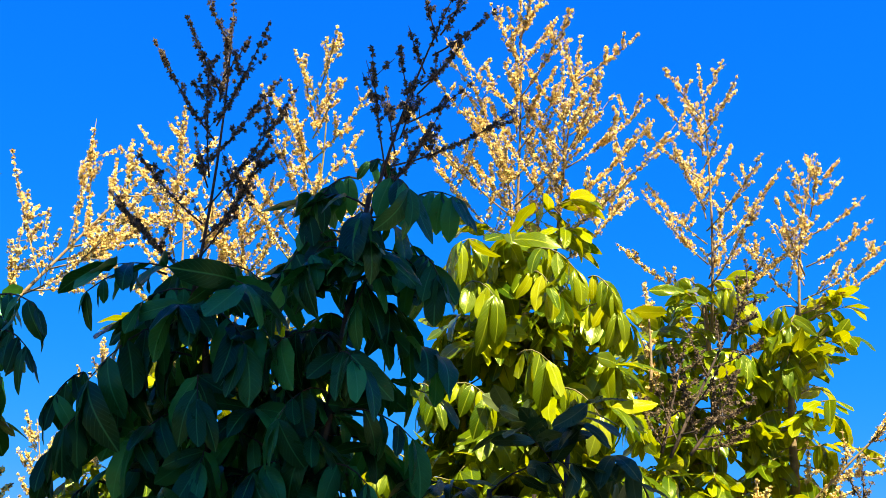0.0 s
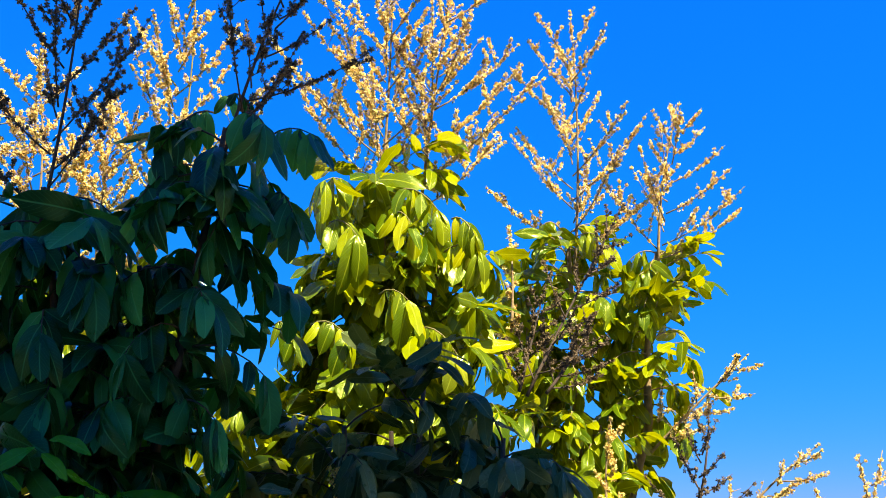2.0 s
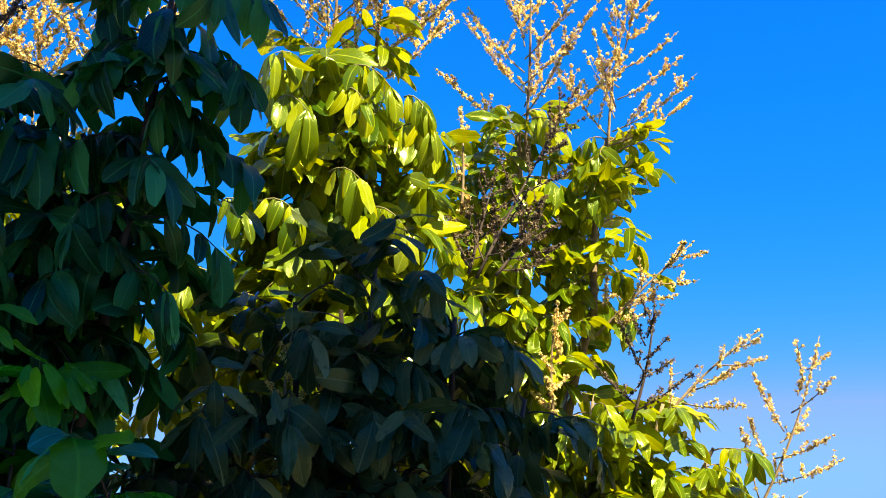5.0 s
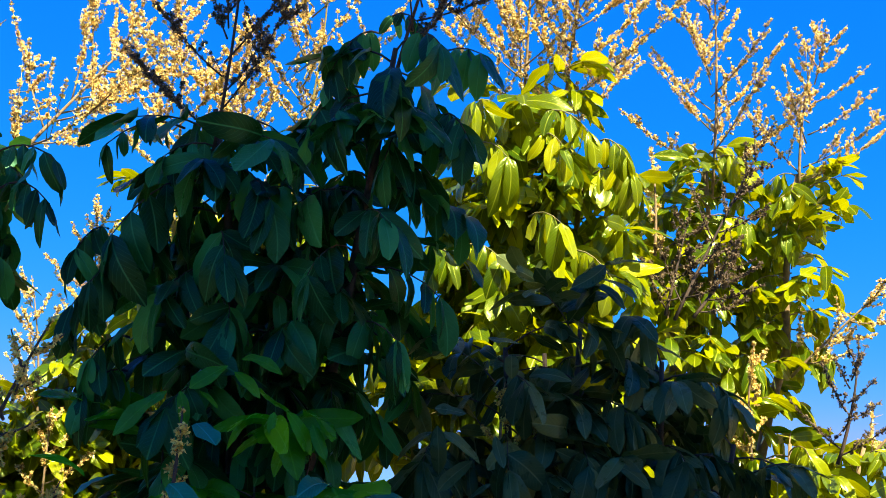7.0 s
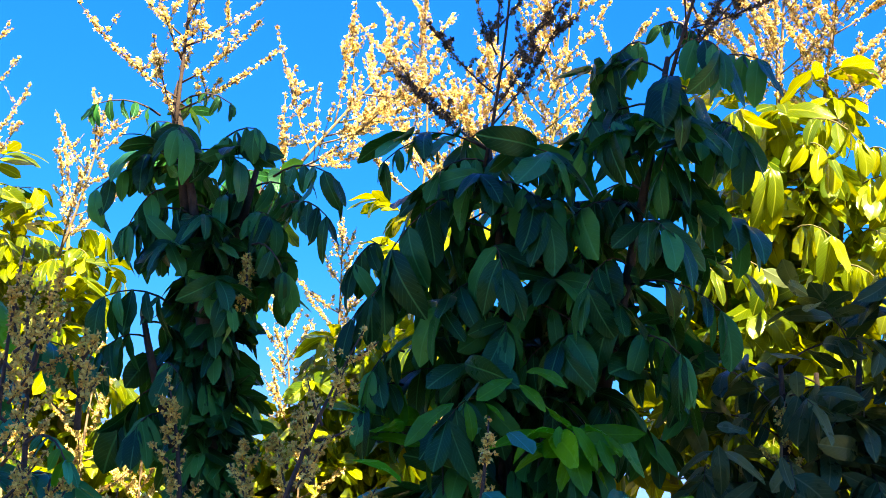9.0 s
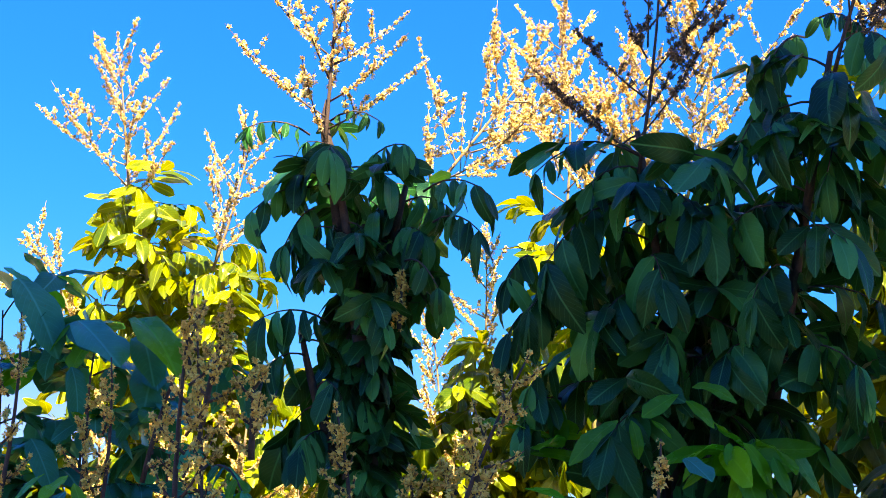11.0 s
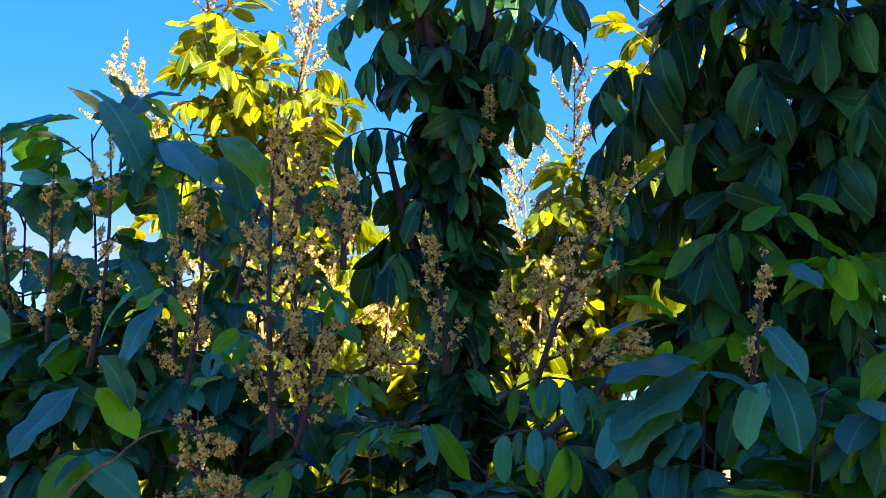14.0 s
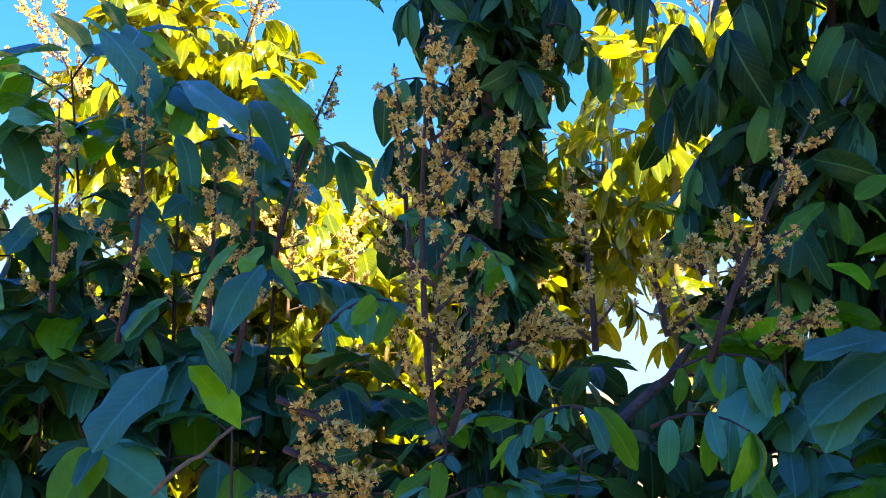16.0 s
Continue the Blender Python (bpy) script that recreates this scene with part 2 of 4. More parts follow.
shape_rng = random.Random(5)
NARROW, BROAD = 16, 4
SHAPES = [leaf_shape(shape_rng, shape_rng.uniform(0.185, 0.245), shape_rng.uniform(0.0, 0.6), shape_rng.uniform(0.3, 1.3),
                     shape_rng.uniform(0.008, 0.030), shape_rng.uniform(-0.9, 0.9)) for _ in range(NARROW)]
SHAPES += [leaf_shape(shape_rng, shape_rng.uniform(0.31, 0.38), shape_rng.uniform(0.05, 0.5), shape_rng.uniform(0.3, 1.1),
                      shape_rng.uniform(0.025, 0.05), shape_rng.uniform(-0.3, 0.3)) for _ in range(BROAD)]
LEAF_MESH = {}
for key in LEAF:
    LEAF_MESH[key] = []
    for v, u, f in SHAPES:
        me = uv_mesh("leaf", v, u, f)
        me.materials.append(LEAF[key][0])
        LEAF_MESH[key].append(me)


def tube(points, radii, sides=6):
    """Vertices and faces of a tapered tube along points."""
    pts = np.array(points, float)
    verts, faces = [], []
    ref = np.array((0.31, 0.77, 0.2))
    for i, p in enumerate(pts):
        d = unit(pts[min(i + 1, len(pts) - 1)] - pts[max(i - 1, 0)])
        a = unit(np.cross(d, ref))
        b = np.cross(d, a)
        for k in range(sides):
            t = k * math.tau / sides
            verts.append(p + radii[i] * (math.cos(t) * a + math.sin(t) * b))
    for i in range(len(pts) - 1):
        for k in range(sides):
            q, r = i * sides + k, i * sides + (k + 1) % sides
            faces.append((q, r, r + sides, q + sides))
    faces.append(tuple(range(sides - 1, -1, -1)))
    faces.append(tuple(range((len(pts) - 1) * sides, len(pts) * sides)))
    return verts, faces


class Heap:
    """Gathers pieces that become one mesh."""

    def __init__(self):
        self.verts, self.faces, self.uvs = [], [], []

    def add(self, verts, faces, uvs=None):
        k = len(self.verts)
        self.verts.extend(verts)
        self.faces.extend([tuple(i + k for i in f) for f in faces])
        if uvs is not None:
            self.uvs.extend(uvs)


def bow(a, b, sag, n=6):
    """Points on a bent line from a to b; sag is the sideways bend, a vector."""
    a, b, sag = (np.array(v, float) for v in (a, b, sag))
    return [a + (b - a) * s + sag * 4 * s * (1 - s) for s in np.linspace(0, 1, n)]


def noise3(rng):
    return np.array([rng.gauss(0, 1) for _ in range(3)])


def leaflets(rng, pts, out, size, hang, first, leaves, both, broad=0.0, flat=0.0):
    """Leaflets that hang side by side from a stalk, mostly in pairs, and one at its end."""
    n = len(pts) - 1
    for i in range(first, n + 1):
        d = unit(pts[i] - pts[i - 1])
        side = unit(np.cross(d, UP) + 1e-6)
        sign = 1 if i % 2 else -1
        for turn in ((sign, -sign) if rng.random() < both else (sign,)):
            low = hang * rng.uniform(0.75, 1.35)
            way = unit((0.5 - 0.15 * hang) * d + turn * 0.62 * side - UP * low + 0.20 * noise3(rng))
            face = unit((0.65 - 0.4 * flat) * out + (0.7 + flat) * UP + 0.3 * turn * side + 0.42 * noise3(rng))
            shape = NARROW + rng.randrange(BROAD) if rng.random() < broad else rng.randrange(NARROW)
            leaves.append((pts[i].copy(), way, face, size * rng.uniform(0.78, 1.15) * (0.85 + 0.3 * i / n), shape))
    d = unit(pts[-1] - pts[-2])
    leaves.append((pts[-1].copy(), unit(d - UP * 0.7 * hang), unit(out + 0.6 * UP), size * rng.uniform(0.85, 1.1), rng.randrange(NARROW)))


def spray(rng, root, out, lift, length, pairs, size, droop, leaves, twigs, broad=0.0, flat=0.0):
    """A compound leaf: a thin stalk that arches outwards, hung with leaflets."""
    out = unit(np.array(out, float))
    d = unit(out * math.cos(lift) + UP * math.sin(lift))
    p, pts = np.array(root, float), [np.array(root, float)]
    steps = pairs + 2
    loose = droop * rng.choice((0.15, 0.4, 0.8, 1.1))
    for i in range(steps):
        d = unit(d - UP * (0.08 + 0.20 * loose) + 0.06 * noise3(rng))
        p = p + d * length / steps
        pts.append(p)
    leaflets(rng, pts, out, size, loose, 2, leaves, 0.75, broad, flat)
    twigs.add(*tube(pts, np.linspace(0.0022, 0.0009, len(pts)), 4))


def arms(rows, seed, leaves, twigs, hang=1.25, broad=0.0, flat=0.0):
    """Compound leaves that stand out: rows of stalk start, stalk end, leaflets on a side, leaflet length."""
    rng = random.Random(seed)
    for *ends, pairs, size in rows:
        a, e = np.array(ends[:3]), np.array(ends[3:])
        pts = bow(a, e, UP * 0.16 * np.linalg.norm(e - a), pairs + 2)
        out = unit((e - a) * np.array((1, 1, 0)) + np.array((0, -0.09, 0)))
        leaflets(rng, pts, out, 0.82 * size, hang, 1, leaves, 0.9, broad, flat)
        twigs.add(*tube(pts, np.linspace(0.0024, 0.0010, len(pts)), 5))


def leaf_axes(leaf):
    p, way, face, size, shape = leaf
    z = unit(face - way * (face @ way))
    return p, np.stack([way, np.cross(z, way), z], 1) * size


def lay_leaves(tree, leaves, key, other=None, share=0.0, most=290):
    """The leaves nearest to the open side become parts of their own, the rest one joined part."""
    pick = random.Random(len(leaves))
    ranked = sorted(leaves, key=lambda q: q[0][1])
    for leaf in ranked[:most]:
        p, m = leaf_axes(leaf)
        ob = new("leaf", LEAF_MESH[other if pick.random() < share else key][leaf[4]])
        ob.parent = tree
        full = Matrix.Identity(4)
        for i in range(3):
            for j in range(3):
                full[i][j] = m[i, j]
            full[i][3] = p[i]
        ob.matrix_basis = full
    rest = ranked[most:]
    if rest:
        heap_v, heap_u, heap_f, k = [], [], [], 0
        for leaf in rest:
            p, m = leaf_axes(leaf)
            v, u, f = SHAPES[leaf[4]]
            heap_v.append(v @ m.T + p)
            heap_u.append(u)
            heap_f.extend([(a + k, b + k, c + k, d + k) for a, b, c, d in f])
            k += len(v)
        part("foliage", uv_mesh("foliage", np.concatenate(heap_v), np.concatenate(heap_u), heap_f), LEAF[key][1], tree, kind="stuff")


def floret_shapes():
    """Small open flowers with five bent petals, and round buds."""
    made = []
    for tilt in (0.35, 0.8):
        verts, faces = [], []
        for k in range(5):
            a = k * math.tau / 5
            c, s = math.cos(a), math.sin(a)
            k0 = len(verts)
            verts += [(0, 0, -0.25), (0.45 * c - 0.24 * s, 0.45 * s + 0.24 * c, tilt * 0.35), (0.45 * c + 0.24 * s, 0.45 * s - 0.24 * c, tilt * 0.35),
                      (0.85 * c, 0.85 * s, tilt * 0.55)]
            faces += [(k0, k0 + 2, k0 + 1), (k0 + 1, k0 + 2, k0 + 3)]
        made.append((np.array(verts), faces))
    v = np.array([(0.5, 0, 0), (-0.5, 0, 0), (0, 0.5, 0), (0, -0.5, 0), (0, 0, 0.55), (0, 0, -0.55)])
    made.append((v, [(0, 2, 4), (2, 1, 4), (1, 3, 4), (3, 0, 4), (2, 0, 5), (1, 2, 5), (3, 1, 5), (0, 3, 5)]))
    return made


FLORETS = floret_shapes()


def any_turn(rng):
    q = np.array([rng.gauss(0, 1) for _ in range(4)])
    w, x, y, z = q / np.linalg.norm(q)
    return np.array([[1 - 2 * (y * y + z * z), 2 * (x * y - z * w), 2 * (x * z + y * w)],
                     [2 * (x * y + z * w), 1 - 2 * (x * x + z * z), 2 * (y * z - x * w)],
                     [2 * (x * z - y * w), 2 * (y * z + x * w), 1 - 2 * (x * x + y * y)]])


def panicle(tree, seed, base, tip, spread, branches, flower, stem, full=1.0, floret=0.0074, spike=0.0112, bare=0.2, thick=0.0045, sub=1.0, label=""):
    """A flower head: a straight stem with branches that rise from it, each set with short spikes of tiny flowers."""
    rng = random.Random(seed)
    base, tip = np.array(base, float), np.array(tip, float)
    axis = unit(tip - base)
    height = np.linalg.norm(tip - base)
    a = unit(np.cross(axis, (0.2, 1, 0.1)))
    b = np.cross(axis, a)
    stems, blooms = Heap(), []
    line = bow(base, tip, a * height * rng.uniform(-0.04, 0.04) + b * height * rng.uniform(-0.03, 0.03), 8)
    stems.add(*tube(line, np.linspace(thick, thick * 0.25, 8), 6))

    def bloom(p0, p1, start, end=1.0, wide=1.0):
        """Clusters of flowers along a straight piece of stem."""
        length = np.linalg.norm(p1 - p0)
        s = start
        while s < end:
            p = p0 + (p1 - p0) * s
            r = spike * wide * (1.15 - 0.75 * s) * rng.uniform(0.55, 1.25)
            if rng.random() < 0.82:
                for _ in range(max(1, int(round(rng.uniform(2.4, 6.6) * full)))):
                    blooms.append((p + r * unit(np.array([rng.gauss(0, 1) for _ in range(3)])) * rng.uniform(0.2, 1.0), floret * rng.uniform(0.6, 1.25)))
            s += rng.uniform(0.006, 0.013) / max(length, 0.01)

    turn = rng.uniform(0, 6)
    for k in range(branches):
        u = 0.06 + 0.84 * (k + rng.uniform(-0.3, 0.3)) / branches
        u = min(0.93, max(0.04, u))
        turn += 2.4 + rng.uniform(-0.5, 0.5)
        out = math.cos(turn) * a + 0.8 * math.sin(turn) * b
        angle = radians(rng.uniform(36, 62)) * (1 - 0.3 * u)
        length = 1.15 * spread * (1.0 - 0.68 * u) * rng.uniform(0.6, 1.2)
        p0 = np.array(line[0]) + (tip - base) * u
        p1 = p0 + length * (math.sin(angle) * out + math.cos(angle) * axis)
        way = bow(p0, p1, -0.06 * length * UP + 0.03 * length * b * rng.uniform(-1, 1), 7)
        stems.add(*tube(way, np.linspace(thick * 0.5, thick * 0.17, 7), 5))
        for i in range(6):
            bloom(way[i], way[i + 1], max(0.0, bare * 6 - i), wide=1.0 - 0.07 * i)
        count = int(sub * length / 0.034)
        for j in range(count):
            s = rng.uniform(0.15, 0.85)
            i = min(5, int(s * 6))
            q0 = way[i] + (way[i + 1] - way[i]) * (s * 6 - i)
            ang = rng.uniform(0, math.tau)
            side = unit(math.cos(ang) * np.cross(out, axis) + math.sin(ang) * out)
            reach = length * rng.uniform(0.14, 0.38) * (1.1 - 0.6 * s)
            q1 = q0 + reach * unit(0.75 * side + 0.9 * axis + 0.3 * out)
            stems.add(*tube([q0, (q0 + q1) / 2, q1], (thick * 0.24, thick * 0.2, thick * 0.13), 4))
            bloom(q0, q1, 0.25, wide=0.85)
    for i in range(5, 7):
        bloom(line[i], line[i + 1], 0.0, wide=0.9)
    head = part("panicle", mesh_of("panicle", stems.verts, stems.faces), stem, tree, label)
    verts, faces, k = [], [], 0
    for p, size in blooms:
        v, f = FLORETS[0 if (c := rng.random()) < 0.45 else 1 if c < 0.75 else 2]
        verts.append(v @ any_turn(rng).T * size + p)
        faces.extend([tuple(i + k for i in g) for g in f])
        k += len(v)
    part("panicle", mesh_of("panicle", np.concatenate(verts), faces, False), flower, head, kind="stuff")
    return head


MORE, SHORT, SMALL = 1.6, 0.85, 0.70     # leaves on a shoot, stalk length, leaflet length


def tree(label, root, forks, shoots, key, twig, group="flowering fruit trees", dense=MORE):
    """A fruit tree: a tapered trunk to the fork, limbs to each shoot, compound leaves round every shoot.
    forks: height of the fork. shoots: (low, top, sprays, spray length, leaf size, droop, spread angles or None)."""
    rng = random.Random(int(1000 * abs(root[0]) + 77 * root[1]) + len(shoots))
    bush = "bush" in label
    thing = tagged(new("bush" if bush else "fruit_tree"), label, "bush" if bush else "tree", "bushes by the trees" if bush else group)
    slim = 0.5 if bush else 1.0
    thing.location = (*root, 0)
    top = np.array((root[0], root[1], forks))
    foot = np.array((*root, -0.05))
    trunk = bow(foot, top, (0.03, 0.02, 0), 9)
    v, f = tube([p - np.array((*root, 0)) for p in trunk], np.linspace(0.055, 0.032, 9) * slim, 12)
    part("trunk", mesh_of("trunk", v, f), bark, thing)
    twigs, leaves = Heap(), []
    for low, high, count, length, size, droop in shoots:
        low, high = np.array(low, float), np.array(high, float)
        count, length, size = round(count * dense), length * SHORT, size * SMALL
        limb = bow(top, low, (rng.uniform(-0.04, 0.04), 0.02, 0.05), 6)[:-1] + bow(low, high, (rng.uniform(-0.015, 0.015), 0.0, 0), 6)
        v, f = tube([p - np.array((*root, 0)) for p in limb], np.linspace(0.020, 0.0048, len(limb)) * (0.3 if bush else 1.0), 7)
        part("limb", mesh_of("limb", v, f), twig, thing)
        turn = rng.uniform(0, 6)
        for i in range(count):
            s = (i + 0.6) / count
            turn += 2.4 + rng.uniform(-0.35, 0.35)
            out = np.array((math.cos(turn), math.sin(turn), 0))
            p = low + (high - low) * s
            spray(rng, p, out, rng.uniform(0.1, 0.7) + 0.25 * s, length * rng.uniform(0.7, 1.15) * (1.05 - 0.12 * s), rng.choice((3, 3, 4, 4)),
                  size, droop, leaves, twigs, 0.75 if key == "sky_teal" else 0.06, float(key == "sky_teal"))
    return thing, twigs, leaves


def lone_leaves(leaves, rows, up=0.6, wide=0.8, scale=0.92):
    """Single leaves that stand out: rows of base, tip and whether the leaf is broad."""
    rng = random.Random(len(rows))
    for *ends, broad in rows:
        a, e = np.array(ends[:3]), np.array(ends[3:])
        face = unit(np.array((rng.uniform(-0.3, 0.3), -0.9, up + rng.uniform(-0.2, 0.3))))
        shape = NARROW + rng.randrange(BROAD) if broad and rng.random() < wide else rng.randrange(NARROW)
        leaves.insert(0, (a, unit(e - a), face, np.linalg.norm(e - a) * scale, shape))


def finish(thing, twigs, leaves, key, twig, other=None, share=0.0):
    off = np.array(thing.location)
    part("leaf_stalk", mesh_of("leaf_stalk", [v - off for v in twigs.verts], twigs.faces), twig, thing, kind="stuff")
    lay_leaves(thing, [(p - off, w, f, s, k) for p, w, f, s, k in leaves], key, other, share)


def bare_twig(thing, points, thick, mat):
    """A leafless twig that shows between the leaves."""
    off = np.array(thing.location)
    line = [np.array(p) - off for p in points]
    full = bow(line[0], line[1], (0, 0, 0.006), 5)[:-1] + bow(line[1], line[2], (0, 0, 0.008), 5)
    v, f = tube(full, np.linspace(thick, thick * 0.4, len(full)), 6)
    part("twig", mesh_of("twig", v, f), mat, thing)


def flower_head(thing, seed, base, tip, *rest, **more):
    off = np.array(thing.location)
    return panicle(thing, seed, np.array(base) - off, np.array(tip) - off, *rest, **more)


CREAM, DRY_SHADED, TAN = FLOWER["cream"], FLOWER["dry"], FLOWER["tan"]


# ---- leaves that stand out ----
LEFT_LEAVES = [
    (-1.21, 1.21, 1.59, -1.25, 1.14, 1.52, 1), (-1.15, 1.24, 1.72, -1.19, 1.19, 1.67, 0),
    (-1.13, 1.26, 1.7, -1.17, 1.2, 1.64, 1), (-1.13, 1.26, 1.72, -1.14, 1.22, 1.69, 0),
    (-1.12, 1.26, 1.71, -1.09, 1.25, 1.67, 0), (-1.21, 1.21, 1.66, -1.23, 1.15, 1.64, 0),
    (-1.22, 1.2, 1.65, -1.23, 1.16, 1.62, 1), (-1.19, 1.22, 1.63, -1.13, 1.23, 1.59, 1),
    (-1.19, 1.22, 1.59, -1.13, 1.23, 1.54, 1), (-1.06, 1.3, 1.61, -1.08, 1.26, 1.6, 0),
]
TOP_LEAVES = [
    (-1.57, 1.62, 2.06, -1.7, 1.58, 2.05, 1), (-1.56, 1.62, 2.01, -1.67, 1.58, 1.97, 1),
    (-1.51, 1.62, 1.96, -1.59, 1.58, 1.92, 1), (-1.52, 1.62, 2.09, -1.4, 1.58, 2.02, 0),
    (-1.39, 1.62, 2.01, -1.28, 1.58, 1.95, 1), (-1.45, 1.62, 2.03, -1.48, 1.58, 1.97, 0),
    (-1.28, 1.62, 2.01, -1.17, 1.58, 1.97, 1), (-1.5, 1.62, 1.8, -1.53, 1.58, 1.75, 0),
    (-1.45, 1.62, 1.81, -1.38, 1.58, 1.77, 0), (-1.66, 1.62, 1.94, -1.59, 1.58, 1.89, 1),
    (-1.39, 1.62, 1.93, -1.34, 1.58, 1.87, 0), (-1.71, 1.62, 1.91, -1.74, 1.58, 1.81, 1),
    (-1.66, 1.66, 2.04, -1.67, 1.62, 1.98, 1), (-1.5, 1.66, 2.08, -1.54, 1.62, 2.11, 0),
    (-1.38, 1.66, 2.0, -1.39, 1.62, 1.94, 1), (-1.29, 1.66, 1.99, -1.23, 1.62, 1.94, 1),
    (-1.59, 1.66, 1.92, -1.6, 1.62, 1.87, 1), (-1.44, 1.66, 1.99, -1.46, 1.62, 1.94, 1),
]
FLOW_LEAVES = [
    (-1.03, 1.31, 1.67, -1.07, 1.26, 1.63, 0), (-1.03, 1.31, 1.67, -1.04, 1.28, 1.63, 0),
    (-1.03, 1.32, 1.67, -1.02, 1.29, 1.62, 0), (-0.94, 1.36, 1.61, -0.93, 1.33, 1.58, 0),
    (-0.92, 1.37, 1.62, -0.9, 1.34, 1.58, 0), (-0.9, 1.37, 1.62, -0.88, 1.35, 1.58, 0),
    (-0.89, 1.38, 1.61, -0.86, 1.36, 1.58, 0), (-0.66, 1.34, 1.56, -0.65, 1.31, 1.51, 0),
    (-0.79, 1.31, 1.56, -0.76, 1.28, 1.52, 0), (-0.78, 1.31, 1.56, -0.72, 1.29, 1.51, 0),
]
RIGHT_LEAVES = [
    (-0.47, 1.34, 1.64, -0.56, 1.3, 1.63, 1), (-0.46, 1.34, 1.63, -0.56, 1.3, 1.57, 1),
    (-0.39, 1.34, 1.63, -0.35, 1.31, 1.57, 1), (-0.4, 1.34, 1.68, -0.35, 1.31, 1.65, 1),
    (-0.5, 1.34, 1.69, -0.53, 1.3, 1.73, 0), (-0.45, 1.34, 1.5, -0.37, 1.31, 1.5, 0),
    (-0.46, 1.34, 1.63, -0.41, 1.31, 1.62, 1), (-0.37, 1.33, 1.75, -0.34, 1.3, 1.73, 1),
    (-0.49, 1.34, 1.61, -0.55, 1.3, 1.54, 1), (-0.4, 1.34, 1.62, -0.43, 1.31, 1.57, 1),
]
YOUNG_LEAVES = [
    (-0.48, 1.67, 1.84, -0.58, 1.62, 1.77, 1), (-0.37, 1.68, 1.89, -0.29, 1.66, 1.9, 0),
    (-0.38, 1.68, 1.87, -0.32, 1.66, 1.84, 1),
    (-0.39, 1.68, 1.88, -0.46, 1.64, 1.84, 0), (-0.46, 1.67, 1.84, -0.44, 1.65, 1.77, 0),
    (-0.43, 1.67, 1.84, -0.39, 1.66, 1.81, 0), (-0.35, 1.69, 1.8, -0.41, 1.66, 1.76, 1),
    (-0.32, 1.7, 1.81, -0.32, 1.67, 1.76, 1), (-0.3, 1.7, 1.81, -0.23, 1.68, 1.75, 0),
    (-0.26, 1.7, 1.79, -0.23, 1.68, 1.72, 0), (-0.29, 1.7, 1.79, -0.26, 1.68, 1.74, 0),
]
OLIVE_LEAVES = [
    (-0.06, 1.91, 1.81, -0.06, 1.88, 1.73, 0), (-0.07, 1.91, 1.8, -0.14, 1.88, 1.77, 0),
    (-0.05, 1.91, 1.8, 0.02, 1.88, 1.75, 0), (0.04, 1.9, 1.79, 0.05, 1.88, 1.73, 1),
    (0.03, 1.88, 1.96, 0.09, 1.84, 1.94, 0), (0.07, 1.88, 1.93, 0.07, 1.86, 1.89, 1),
    (-0.01, 1.9, 1.83, -0.07, 1.87, 1.84, 0), (0.0, 1.91, 1.75, -0.07, 1.89, 1.7, 0),
    (0.03, 1.91, 1.71, -0.01, 1.89, 1.69, 0), (0.1, 1.88, 1.89, 0.16, 1.84, 1.91, 0),
]

NARROW_ARMS = [
    (-1.07, 1.82, 2.41, -1.17, 1.76, 2.41, 4, 0.05), (-1.04, 1.82, 2.43, -0.91, 1.76, 2.4, 3, 0.038),
    (-1.05, 1.82, 2.3, -1.15, 1.76, 2.24, 4, 0.08), (-0.84, 1.82, 2.28, -0.71, 1.76, 2.25, 5, 0.075),
    (-0.82, 1.82, 2.22, -0.72, 1.76, 2.18, 4, 0.075), (-0.97, 1.82, 2.32, -0.86, 1.76, 2.35, 4, 0.065),
    (-1.01, 1.82, 2.04, -1.11, 1.76, 2.04, 4, 0.09), (-0.96, 1.82, 2.06, -0.88, 1.76, 2.02, 3, 0.06),
    (-1.05, 1.82, 2.26, -1.08, 1.76, 2.17, 4, 0.08), (-0.87, 1.82, 2.15, -0.79, 1.76, 2.08, 4, 0.07),
    (-0.99, 1.82, 2.35, -1.05, 1.76, 2.37, 3, 0.06),
]
BROAD_ARMS = [
    (-0.51, 1.84, 2.34, -0.62, 1.74, 2.27, 4, 0.06), (-0.43, 1.84, 2.29, -0.52, 1.74, 2.25, 4, 0.08),
    (-0.48, 1.84, 2.24, -0.6, 1.74, 2.11, 4, 0.12), (-0.44, 1.84, 2.26, -0.34, 1.74, 2.17, 4, 0.125),
    (-0.16, 1.84, 2.53, -0.24, 1.74, 2.41, 4, 0.085), (-0.15, 1.84, 2.55, -0.09, 1.74, 2.5, 3, 0.05),
    (-0.08, 1.84, 2.46, 0.02, 1.74, 2.44, 4, 0.085), (-0.19, 1.84, 2.42, -0.28, 1.74, 2.3, 4, 0.11),
    (-0.09, 1.84, 2.37, -0.15, 1.74, 2.24, 4, 0.115), (-0.05, 1.84, 2.36, -0.01, 1.74, 2.29, 4, 0.1),
    (-0.56, 1.84, 2.1, -0.63, 1.74, 2.03, 4, 0.1), (-0.22, 1.84, 1.97, -0.13, 1.74, 1.93, 4, 0.105),
    (-0.64, 1.9, 2.07, -0.68, 1.82, 2.01, 4, 0.1),
    (-0.6, 1.9, 1.97, -0.64, 1.82, 1.92, 4, 0.1),
    (-0.6, 1.9, 1.91, -0.65, 1.82, 1.86, 4, 0.1),
    (-0.65, 1.9, 2.17, -0.68, 1.82, 2.11, 3, 0.09),
]
